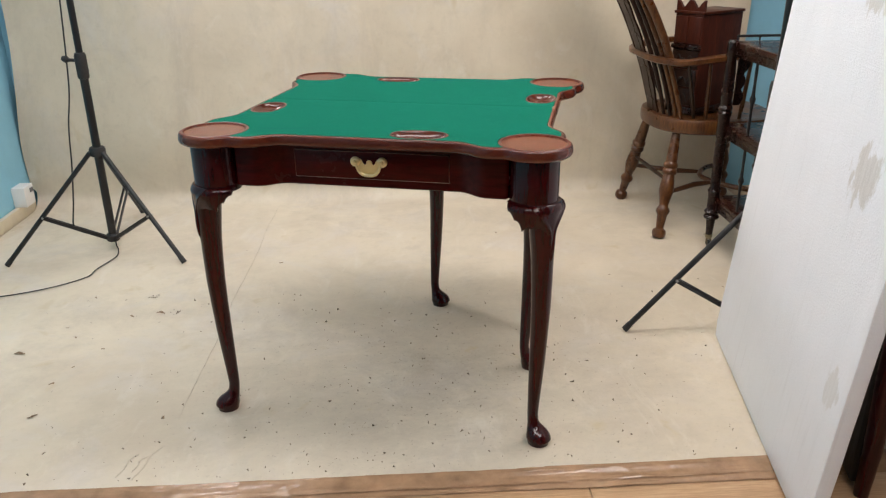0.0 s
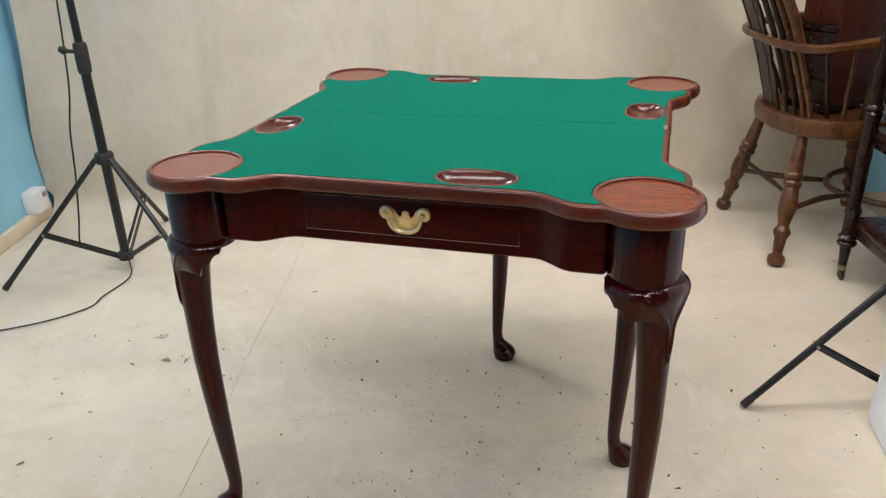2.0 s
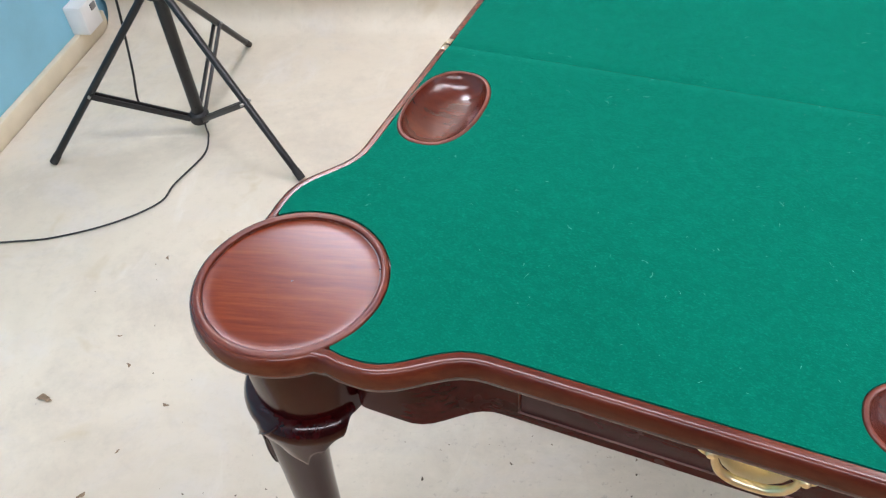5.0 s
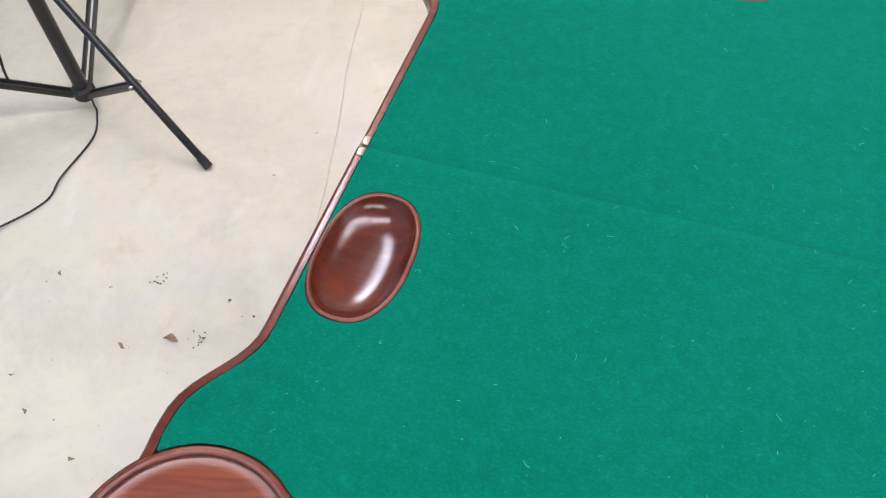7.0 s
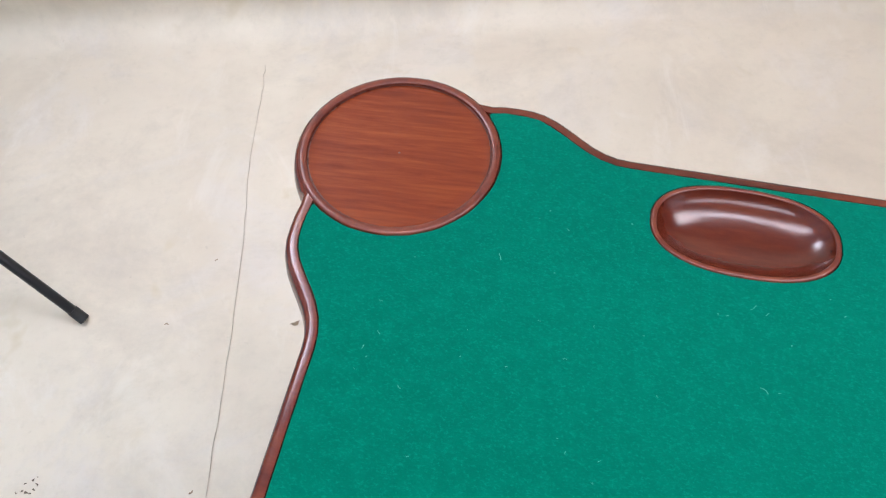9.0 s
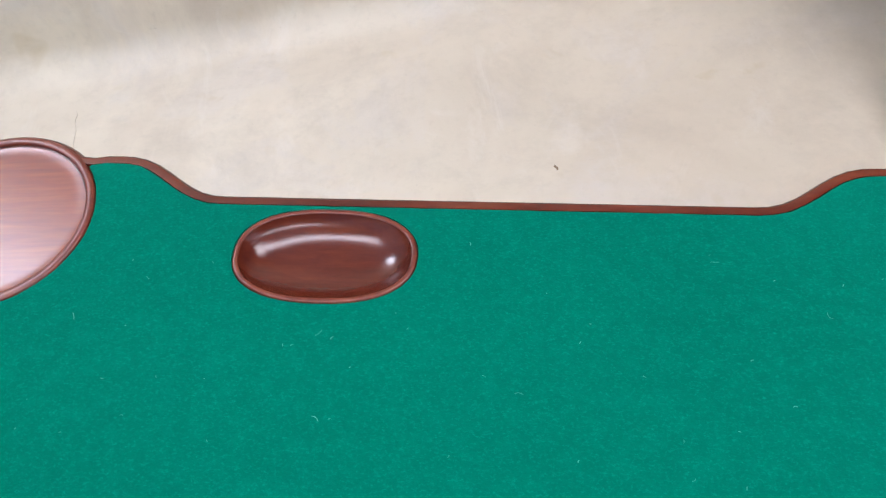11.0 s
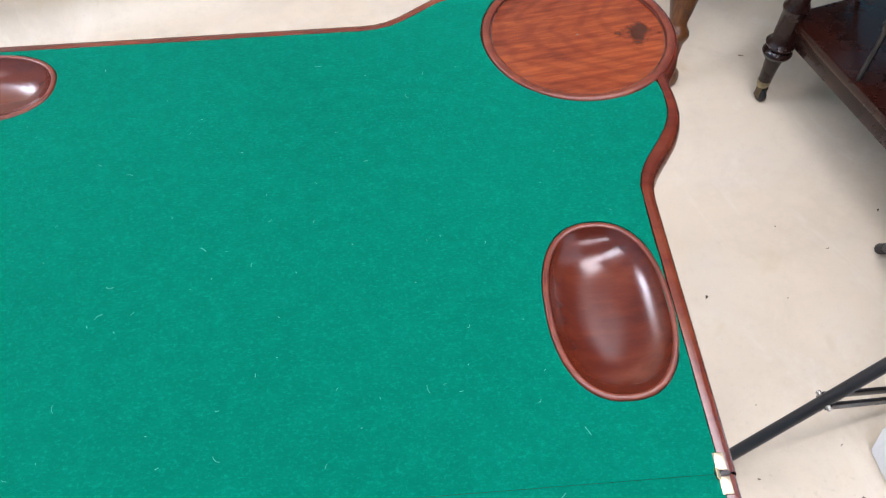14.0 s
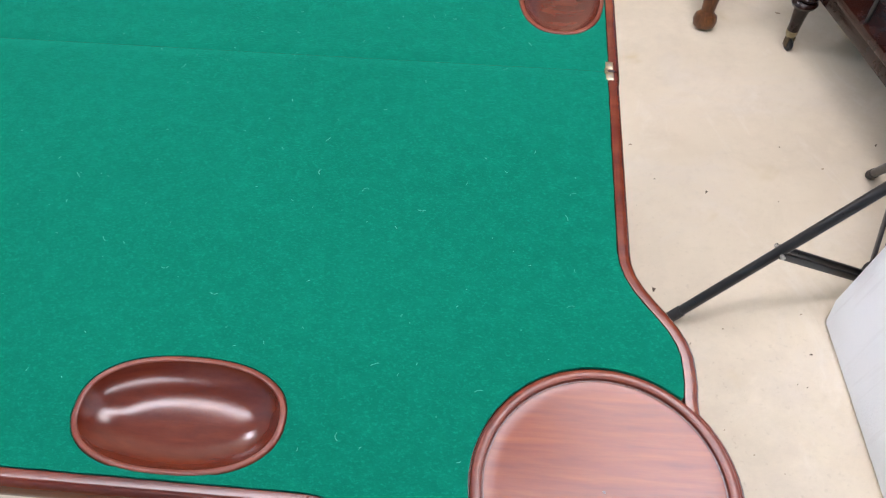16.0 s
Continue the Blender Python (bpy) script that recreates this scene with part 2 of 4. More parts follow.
MAHOGANY_RING = wood("mahogany_ring", (0.0468, 0.0072, 0.0039), (0.1040, 0.0195, 0.0086), (0.1690, 0.0416, 0.0175), grain=(9, 9, 9), rough=0.33, coat=0.0, gloss=0.45, wear=0.2, pore=0.1)
BEAD = wood("bead_wood", (0.16, 0.08, 0.07), (0.26, 0.15, 0.13), (0.38, 0.24, 0.20), rough=0.35, coat=0.2)
WINDSOR = wood("windsor_elm", (0.0213, 0.0059, 0.0020), (0.0765, 0.0250, 0.0068), (0.1754, 0.0701, 0.0196), grain=(16, 16, 2.5), rough=0.29, coat=0.08, wear=0.35, gloss=0.45)
WINDSOR_DARK = wood("windsor_dark", (0.0068, 0.0026, 0.0015), (0.0187, 0.0063, 0.0031), (0.0425, 0.0166, 0.0068), grain=(16, 16, 2.5), rough=0.34, coat=0.08, gloss=0.3)
ROSEWOOD = wood("dark_rosewood", (0.0048, 0.0018, 0.0015), (0.0132, 0.0041, 0.0027), (0.0330, 0.0102, 0.0057), grain=(16, 16, 3), rough=0.26, coat=0.15, gloss=0.32)
SHELF_WOOD = wood("shelf_mahogany", (0.0098, 0.0021, 0.0014), (0.0224, 0.0050, 0.0028), (0.0420, 0.0105, 0.0050), grain=(20, 2, 20), rough=0.26, coat=0.10, gloss=0.35, pore=0.0, relief=0.03)
CHEST_WOOD = wood("chest_mahogany", (0.0284, 0.0061, 0.0036), (0.0586, 0.0128, 0.0061), (0.0945, 0.0246, 0.0108), grain=(18, 18, 3), rough=0.4, coat=0.03, gloss=0.25)
PLANK = wood("oak_laminate", (0.30, 0.17, 0.085), (0.46, 0.29, 0.16), (0.58, 0.40, 0.24), grain=(1.6, 26, 26), rough=0.4, coat=0.1)
BAIZE = baize_cloth()
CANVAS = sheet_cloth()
FOAM = foam()
BRASS = metal("polished_brass", (0.93, 0.80, 0.49), 0.36, 0.08)
OLD_BRASS = metal("old_brass", (0.34, 0.29, 0.18), 0.36, 0.8)
HINGE_BRASS = metal("pale_brass", (0.46, 0.40, 0.28), 0.4, 1.0)
DARK_BRASS = metal("dark_brass", (0.15, 0.12, 0.08), 0.5, 0.6)
STEEL = metal("dull_steel", (0.45, 0.44, 0.42), 0.3, 0.4)
BLUE_WALL = paint("blue_wall", (0.25, 0.55, 0.71), 0.6, 0.08, 4)
UNSEEN_WALL = paint("unseen_wall", (0.13, 0.13, 0.13), 0.7, 0.06, 4)
CEILING = paint("white_ceiling", (0.62, 0.62, 0.63), 0.9, 0.03)
SKIRTING = paint("cream_skirting", (0.72, 0.64, 0.48), 0.45, 0.08, 9)
PLASTIC = paint("white_plastic", (0.78, 0.78, 0.76), 0.35, 0.02)
GREY_PLASTIC = paint("grey_plastic", (0.22, 0.22, 0.22), 0.4, 0.02)
BLACK = paint("black_enamel", (0.012, 0.012, 0.013), 0.32, 0.2, 30, 0.02)
BLACK_RUBBER = paint("black_rubber", (0.018, 0.018, 0.018), 0.6, 0.2, 30)
LEATHER = paint("black_leather", (0.010, 0.009, 0.009), 0.45, 0.3, 30, 0.3)
LEAF = paint("dry_leaf", (0.23, 0.155, 0.09), 0.8, 0.4, 90, 0.3)
GRIT = paint("dark_grit", (0.13, 0.10, 0.07), 0.9, 0.4, 90)
CREASE = paint("crease_dirt", (0.53, 0.465, 0.365), 0.8, 0.25, 40)
LINT = paint("pale_lint", (0.06, 0.27, 0.19), 0.9, 0.2, 60)
TAPE = paint("brown_tape", (0.33, 0.20, 0.115), 0.2, 0.3, 14, 0.25)
RECESS_DARK = paint("recess_dark", (0.055, 0.012, 0.007), 0.3, 0.3, 80)
GLASS_BLACK = paint("dark_gap", (0.008, 0.005, 0.004), 0.5, 0.1)
SOFT_LEFT = glow("softbox_left_glow", (0.95, 0.965, 1.0), 29.0)
SOFT_RIGHT = glow("softbox_right_glow", (1.0, 0.965, 0.90), 13.2)
TUBE = glow("ceiling_panel_glow", (1.0, 0.985, 0.96), 19.8)


# ---------------------------------------------------------------- mesh tools
def mesh_of(name, bm, material, smooth=True):
    bmesh.ops.recalc_face_normals(bm, faces=bm.faces)
    me = bpy.data.meshes.new(name)
    bm.to_mesh(me)
    bm.free()
    me.materials.append(material)
    if smooth:
        for p in me.polygons:
            p.use_smooth = True
        me.set_sharp_from_angle(angle=radians(38))
    return me


def part(name, bm, material, parent=None, label="", at=None, smooth=True):
    ob = new(name, mesh_of(name, bm, material, smooth))
    if parent is not None:
        ob.parent = parent
    if at is not None:
        ob.matrix_basis = at
    if label:
        ob["label"] = label
    return ob


def empty(name, at=Matrix(), **tags):
    ob = new(name)
    ob.matrix_basis = at
    ob.empty_display_size = 0.05
    return tagged(ob, **tags)


def rings(bm, loops, closed=True, caps=(True, True)):
    """Skin a list of point loops."""
    rows = [[bm.verts.new(p) for p in loop] for loop in loops]
    n = len(rows[0])
    for a, b in zip(rows, rows[1:]):
        for i in range(n if closed else n - 1):
            j = (i + 1) % n
            bm.faces.new((a[i], a[j], b[j], b[i]))
    if caps[0]:
        bm.faces.new(rows[0])
    if caps[1]:
        bm.faces.new(rows[-1])
    return rows


def lathe(profile, seg=24, bm=None, m=Matrix()):
    """Turned shape round z from (radius, z) pairs."""
    bm = bm or bmesh.new()
    loops = [[m @ Vector((max(r, 1e-4) * math.cos(a), max(r, 1e-4) * math.sin(a), z)) for a in (2 * math.pi * i / seg for i in range(seg))] for r, z in profile]
    rings(bm, loops)
    return bm


def turned(a, b, profile, seg=16, bm=None):
    """Turned shape along a to b; profile pairs: share of the length, radius."""
    a, b = Vector(a), Vector(b)
    m = Matrix.Translation(a) @ (b - a).to_track_quat("Z", "Y").to_matrix().to_4x4()
    return lathe([(r, s * (b - a).length) for s, r in profile], seg, bm, m)


def tube(points, radius, seg=10, bm=None):
    """A round rod through points; radius may be a list."""
    bm = bm or bmesh.new()
    pts = [Vector(p) for p in points]
    rad = radius if isinstance(radius, (list, tuple)) else [radius] * len(pts)
    loops = []
    up = Vector((0, 0, 1))
    for i, p in enumerate(pts):
        d = (pts[min(i + 1, len(pts) - 1)] - pts[max(i - 1, 0)]).normalized()
        if abs(d.dot(up)) > 0.97:
            side = d.cross(Vector((0, 1, 0))).normalized()
        else:
            side = d.cross(up).normalized()
        if loops and side.dot(last) < 0:
            side = -side
        last = side
        other = d.cross(side)
        loops.append([p + rad[i] * (math.cos(t) * side + math.sin(t) * other) for t in (2 * math.pi * k / seg for k in range(seg))])
    rings(bm, loops)
    return bm


def smooth_path(points, n=8):
    """Catmull-Rom through points."""
    pts = [Vector(p) for p in points]
    pts = [2 * pts[0] - pts[1]] + pts + [2 * pts[-1] - pts[-2]]
    out = []
    for i in range(1, len(pts) - 2):
        p0, p1, p2, p3 = pts[i - 1:i + 3]
        for k in range(n):
            t = k / n
            out.append(0.5 * (2 * p1 + (p2 - p0) * t + (2 * p0 - 5 * p1 + 4 * p2 - p3) * t * t + (3 * p1 - p0 - 3 * p2 + p3) * t ** 3))
    return out + [pts[-2]]


def box(x0, y0, z0, x1, y1, z1, bevel=0.002, m=Matrix(), seg=2):
    bm = bmesh.new()
    bmesh.ops.create_cube(bm, size=1, matrix=Matrix.LocRotScale(((x0 + x1) / 2, (y0 + y1) / 2, (z0 + z1) / 2), None, (x1 - x0, y1 - y0, z1 - z0)))
    if bevel:
        bmesh.ops.bevel(bm, geom=list(bm.edges), offset=bevel, segments=seg, affect="EDGES", profile=0.5)
    bmesh.ops.transform(bm, matrix=m, verts=bm.verts)
    return bm


def offset2(loop, d):
    """A closed plan outline moved inwards by d (counter-clockwise loop)."""
    out = []
    n = len(loop)
    for i in range(n):
        a, b, c = Vector(loop[i - 1]), Vector(loop[i]), Vector(loop[(i + 1) % n])
        e, f = (b - a).normalized(), (c - b).normalized()
        ne, nf = Vector((-e.y, e.x)), Vector((-f.y, f.x))
        k = (ne + nf)
        k = k / max(0.5, k.length_squared / 2) if k.length > 1e-6 else ne
        out.append(b + k * d)
    return out


def filled(loops, z, bm=None):
    """A flat face at z with holes: the first loop is the outline."""
    bm = bm or bmesh.new()
    edges = []
    for loop in loops:
        vs = [bm.verts.new((p[0], p[1], z)) for p in loop]
        edges += [bm.edges.new((vs[i - 1], vs[i])) for i in range(len(vs))]
    bmesh.ops.triangle_fill(bm, use_beauty=True, use_dissolve=False, edges=edges, normal=(0, 0, 1))
    return bm


def ease(t):
    t = max(0.0, min(1.0, t))
    return t * t * t * (t * (6 * t - 15) + 10)


# ---------------------------------------------------------------- the room
def wall_box(name, x0, y0, x1, y1, z0, z1, material):
    ob = part(name, box(x0, y0, z0, x1, y1, z1, 0), material, smooth=False, at=ROOM)
    return tagged(ob, kind="structure")


wall_box("wall_north", LEFT - 0.15, BACK + 0.05, RIGHT + 0.15, BACK + 0.2, -0.05, TOP, BLUE_WALL)
wall_box("wall_west", LEFT - 0.15, FRONT, LEFT, BACK + 0.05, -0.05, TOP, BLUE_WALL)
# these two walls are unseen; their dark paint keeps reflections and bounce light low
wall_box("wall_east", RIGHT, FRONT, RIGHT + 0.15, BACK + 0.05, -0.05, TOP, UNSEEN_WALL)
wall_box("wall_south", LEFT - 0.15, FRONT - 0.15, RIGHT + 0.15, FRONT, -0.05, TOP, UNSEEN_WALL)
wall_box("ceiling", LEFT - 0.15, FRONT - 0.15, RIGHT + 0.15, BACK + 0.2, TOP, TOP + 0.1, CEILING)
floor = wall_box("floor", LEFT - 0.15, FRONT - 0.15, RIGHT + 0.15, BACK + 0.2, -0.15, -0.012, PLANK)


def skirting(name, x0, y0, x1, y1):
    ob = part(name, box(x0, y0, -0.012, x1, y1, 0.054, 0.006), SKIRTING, at=ROOM)
    tagged(ob, kind="structure", label="cream painted skirting board along the blue wall")


skirting("baseboard", LEFT, FRONT + 0.02, LEFT + 0.022, BACK - 0.02)


def backdrop_sheet():
    """Cream canvas that lies on the floor and sweeps up the back wall."""
    bm = bmesh.new()
    r = 0.07
    path = [(SHEET_FRONT + i * (BACK - r - SHEET_FRONT) / 110, 0.0) for i in range(110)]
    path += [(BACK - r + r * math.sin(a), r - r * math.cos(a)) for a in (math.pi / 2 * i / 12 for i in range(13))]
    path += [(BACK, r + 0.022 * i) for i in range(1, 110)]
    cols = 170
    rows = []
    for b, z in path:
        row = []
        for i in range(cols + 1):
            s = i / cols
            a0 = LEFT + 0.024 if z < 0.09 else LEFT + 0.004 + 0.045 * ease((z - 0.1) / 0.75)
            a = a0 + s * (SHEET_RIGHT - a0)
            w = ease((z - 0.02) / 0.3)
            fold = noise.noise((a * 2.3, z * 0.9, 3.0)) * 0.020 + noise.noise((a * 6 + z, z * 2.2, 7.0)) * 0.006
            edge = 0.006 * noise.noise((a * 5, 0.0, 9.0)) + 0.004 * noise.noise((a * 23, 0.0, 2.0)) if b < SHEET_FRONT + 0.01 else 0.0
            lift = 0.0012 * max(0.0, noise.noise((a * 4, b * 4, 1.0)))
            if s < 0.001 and z > 0.1:
                a += 0.010 * noise.noise((0.0, z * 3, 5.0)) * ease((z - 0.1) / 0.3)
            if s > 0.999 and z > 0.1:
                a -= 0.015 * noise.noise((0.0, z * 3, 8.0))
            hump = ease((z) / 0.1) * 0.014 * noise.noise((a * 3.1, 2.0, 0.0)) if z < 0.3 else 0.014 * noise.noise((a * 3.1, 2.0, 0.0))
            row.append(bm.verts.new((a, b - 0.012 * w + fold * w + edge - hump * (1 if z > 0 else 0), max(z, 0) + (lift if z == 0 else 0))))
        rows.append(row)
    for p, q in zip(rows, rows[1:]):
        for i in range(cols):
            bm.faces.new((p[i], p[i + 1], q[i + 1], q[i]))
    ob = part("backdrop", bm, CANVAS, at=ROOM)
    return tagged(ob, kind="structure", label="cream painted canvas backdrop swept from wall onto floor")


backdrop_sheet()

# crease across the canvas and a few scuffs
def floor_line(name, points, width, label, category, seed=1.0):
    bm = bmesh.new()
    path = smooth_path([(x, y, 0) for x, y in points], 24)
    rows = []
    for i, q in enumerate(path):
        t = i / len(path)
        w = width * max(0.15, 0.8 + 0.9 * noise.noise((t * 24, 3 + seed, 0))) * min(1.0, 6 * (1 - t) + 0.1) * (0.45 + 0.55 * ease((t - 0.35) / 0.3))
        x = q.x + 0.004 * noise.noise((t * 30, seed, 0))
        rows.append([(x - w, q.y, 0.0014), (x, q.y, 0.0024), (x + w, q.y, 0.0014)])
    rings(bm, rows, closed=False, caps=(False, False))
    tagged(part(name, bm, CREASE), label=label, category=category, kind="structure")


floor_line("floor_crease", [(-0.880, 1.10), (-0.859, 1.02), (-0.820, 0.834), (-0.775, 0.682), (-0.714, 0.43), (-0.672, 0.238), (-0.639, 0.107), (-0.590, -0.06), (-0.540, -0.28), (-0.495, -0.46)], 0.0015, "dirty crease line pressed into the cream canvas", "crease")
for k, (x, y, run) in enumerate(((-0.482, -0.69, 0.125), (-0.522, -0.69, 0.09), (-0.497, -0.665, 0.06))):
    floor_line("floor_scuff", [(x, y), (x + 0.002, y + run * 0.4), (x - 0.004, y + run * 0.7), (x + 0.007, y + run)], 0.0018, "grey scuff mark dragged over the cream canvas", "scuff", 5.0 + 3 * k)


# ---------------------------------------------------------------- card table
H = 0.72
DX, DY, DR = 0.3572, 0.3528, 0.0756       # candle dishes at the corners
EX, EY = 0.3780, 0.3755                   # straight edges


def swell(s, start, height):
    v = height * ease((s - start) / 0.092)
    if s > 0.282:
        v -= 10 * (s - 0.282) ** 2
    return v


def leaf_outline():
    """Front leaf's plan, counter-clockwise, from the fold at the left round to the fold at the right."""
    pts = []
    n = 30
    for i in range(n + 1):
        s = 0.292 * i / n
        pts.append(Vector((-(EX + swell(s, 0.182, 0.036)), -s)))
    a0 = math.atan2(-0.293 + DY, -0.4100 + DX)
    a1 = math.atan2(-0.4095 + DY, -0.2965 + DX)
    a0 = a0 if a0 > 0 else a0 + 2 * math.pi
    a1 = a1 + 2 * math.pi
    for i in range(1, 30):
        a = a0 + (a1 - a0) * i / 30
        pts.append(Vector((-DX + DR * math.cos(a), -DY + DR * math.sin(a))))
    m = 60
    for i in range(m + 1):
        x = -0.296 + 0.592 * i / m
        pts.append(Vector((x, -(EY + swell(abs(x), 0.185, 0.0355)))))
    # mirror the dish and the side
    side = pts[:n + 1 + 29]
    pts += [Vector((-p.x, p.y)) for p in reversed(side)]
    return pts


def oval(cx, cy, hx, hy, k=1.0, n=56, power=2.35, keep=None):
    out = []
    for i in range(n):
        a = 2 * math.pi * i / n
        c, s = math.cos(a), math.sin(a)
        x = cx + hx * k * math.copysign(abs(c) ** (2 / power), c)
        y = cy + hy * k * math.copysign(abs(s) ** (2 / power), s)
        if keep:
            x, y = max(-keep[0], min(keep[0], x)), max(-keep[1], min(keep[1], y))
        out.append(Vector((x, y)))
    return out


# front leaf: front well and left well; the back leaf is the same turned by half a turn
WELLS = ((0.1068, -0.3285, 0.0640, 0.0378), (-0.3328, -0.1060, 0.0388, 0.0619))

# inset from the well's outline and height
BOWL = ((0.0040, 0.7160), (0.0040, 0.7200), (0.0046, 0.7189), (0.0060, 0.7168), (0.0080, 0.7145), (0.0105, 0.7122), (0.0140, 0.7098), (0.0180, 0.7079), (0.0230, 0.7064), (0.0285, 0.7056), (0.0340, 0.7053))
BOWL_RIM = ((0.0, 0.7148), (0.0, 0.7190), (0.0004, 0.7203), (0.0012, 0.7209), (0.0030, 0.7209), (0.0037, 0.7205), (0.0041, 0.7194), (0.0042, 0.7165))


def oval_skin(w, rows, bottom):
    bm = bmesh.new()
    rings(bm, [[(p.x, p.y, z) for p in oval(0, 0, w[2] - q, w[3] - q, 1.0, 72, 2.35 if q < 0.014 else 2.2)] for q, z in rows], caps=(False, bottom))
    return bm


# direction of the grain of each dish in degrees: (back leaf, side)
GRAIN = {(False, -1): 15, (False, 1): 1, (True, -1): 8, (True, 1): 4}

table = empty("card_table", label="mahogany fold-over card table opened with green baize top", category="table")


def build_leaf(turn, name):
    out = leaf_outline()
    # moulded edge
    bm = bmesh.new()
    profile = ((0.694, 0.0060), (0.6955, 0.0010), (0.698, -0.0020), (0.7015, -0.0040), (0.7055, -0.0048), (0.7095, -0.0043), (0.7130, -0.0036), (0.7165, -0.0027), (0.7186, -0.0012), (0.7194, 0.0002), (0.7197, 0.0018), (0.7197, 0.0059), (0.7150, 0.0063))
    loops = []
    for z, d in profile:
        loop = offset2(out, d)
        loop[0] = Vector((loop[0].x, -0.0005))
        loop[-1] = Vector((loop[-1].x, -0.0006))
        loops.append([(p.x, p.y, z) for p in loop])
    rings(bm, loops, closed=False, caps=(False, False))
    cap = [Vector(p[:2]) for p in loops[-1]]
    holes = [oval(w[0], w[1], w[2] - 0.0038, w[3] - 0.0038, 1.0, keep=(0.366, 0.362)) for w in WELLS]
    filled([cap] + holes, 0.715, bm)
    filled([[Vector(p[:2]) for p in loops[0]]], 0.694, bm)
    fold_side = [(loops[i][0], loops[i][-1]) for i in range(len(loops))]
    v = [bm.verts.new(p) for p in (fold_side[0][0], fold_side[0][1], (fold_side[-1][1][0], -0.0006, 0.715), (fold_side[-1][0][0], -0.0006, 0.715))]
    bm.faces.new(v)
    bmesh.ops.remove_doubles(bm, verts=bm.verts, dist=0.00005)
    leaf = part(name, bm, MAHOGANY_RIM, table, "moulded mahogany edge of one folding leaf", turn)

    # baize
    inset = offset2(out, 0.0069)
    keep = []
    for p in inset:
        if all((p - Vector((sx * DX, -DY))).length > DR + 0.0020 for sx in (-1, 1)):
            keep.append(p)
    loop = []
    for i, p in enumerate(keep):
        if p.y > -0.0240:
            p = Vector((p.x, -0.0200))
        loop.append(p)
        q = keep[(i + 1) % len(keep)]
        if (q - p).length > 0.05 and abs(p.y) > 0.1:
            c = Vector((math.copysign(DX, p.x), -DY))
            b0, b1 = math.atan2(p.y - c.y, p.x - c.x), math.atan2(q.y - c.y, q.x - c.x)
            while b1 > b0:
                b1 -= 2 * math.pi
            for k in range(0, 33):
                a = b0 + (b1 - b0) * k / 32
                loop.append(c + Vector((math.cos(a), math.sin(a))) * (DR + 0.0010))
    clean = []
    for p in loop:
        if not clean or (p - clean[-1]).length > 0.0008:
            clean.append(p)
    ragged = [p + Vector((noise.noise((p.x * 90, p.y * 90, 1)), noise.noise((p.x * 90, p.y * 90, 5)) if p.y < -0.0202 else 0.0)) * 0.0006 for p in clean]
    holes = [oval(*w, 1.010, keep=(0.3676, 0.3636)) for w in WELLS]
    bm = filled([ragged] + holes, 0.7203)
    # thickness at the border and a soft dip at the fold
    for e in [e for e in bm.edges if e.is_boundary]:
        a, b = e.verts
        if a.co.y > -0.0205 and b.co.y > -0.0205:
            steps = ((0.0060, 0.72027), (0.0110, 0.72012), (0.0145, 0.7198), (0.0175, 0.7194), (0.0199, 0.7191))
        else:
            steps = ((0.0, 0.7172),)
        for dy, z in steps:
            lo = [bm.verts.new((v.co.x, v0.y + dy, z)) for v, v0 in ((a, a.co if dy == steps[0][0] else start[0]), (b, b.co if dy == steps[0][0] else start[1]))]
            if dy == steps[0][0]:
                start = (a.co.copy(), b.co.copy())
            bm.faces.new((a, b, lo[1], lo[0]))
            a, b = lo
    bmesh.ops.remove_doubles(bm, verts=bm.verts, dist=0.00004)
    part("baize", bm, BAIZE, table, "green woollen baize with lint", turn)

    # candle dishes
    for sx in (-1, 1):
        dish = part("candle_dish", lathe([(0.0001, 0.7172), (0.0600, 0.7172), (0.0665, 0.7174), (0.0690, 0.7179), (0.0692, 0.7160)], 72), MAHOGANY_BURR if sx < 0 and turn is BACK_TURN else MAHOGANY_DISH, table, "round dished mahogany candle stand", turn @ pose(sx * DX, -DY, 0, 0, 0, GRAIN[turn is BACK_TURN, sx]))
        rim_prof = [(0.0688, 0.7160), (0.0689, 0.7190), (0.0692, 0.7201), (0.0700, 0.7206), (0.0722, 0.7209), (0.0740, 0.7206), (0.0750, 0.7199), (0.0755, 0.7186), (0.0753, 0.7150)]
        rim = bmesh.new()
        rings(rim, [[(r * math.cos(a), r * math.sin(a), z) for a in (2 * math.pi * i / 96 for i in range(96))] for r, z in rim_prof], caps=(False, False))
        part("rim", rim, MAHOGANY_RING, dish, "raised turned rim")
        # flat dark ring: the recess's shadow line and staining put into the colour
        groove = bmesh.new()
        rings(groove, [[((r - (0.0006 * noise.noise((math.cos(a) * 5, math.sin(a) * 5, sx + 2.0)) if r < 0.068 else 0.0)) * math.cos(a), (r - (0.0006 * noise.noise((math.cos(a) * 5, math.sin(a) * 5, sx + 2.0)) if r < 0.068 else 0.0)) * math.sin(a), 0.7182) for a in (2 * math.pi * i / 96 for i in range(96))] for r in (0.0677, 0.0690)], caps=(False, False))
        part("groove", groove, RECESS_DARK, dish, "flat dark ring with shadow line and stain inside the rim")
        # small dark disc stands in for the shaded hole
        part("centre_hole", lathe([(0.0001, 0.7175), (0.0008, 0.7175), (0.0009, 0.7171)], 8), RECESS_DARK, dish)
    # counter wells
    for w in WELLS:
        at = turn @ pose(w[0], w[1], 0)
        well = part("counter_well", oval_skin(w, BOWL, True), MAHOGANY_WELL, table, "oval hollowed mahogany counter well", at)
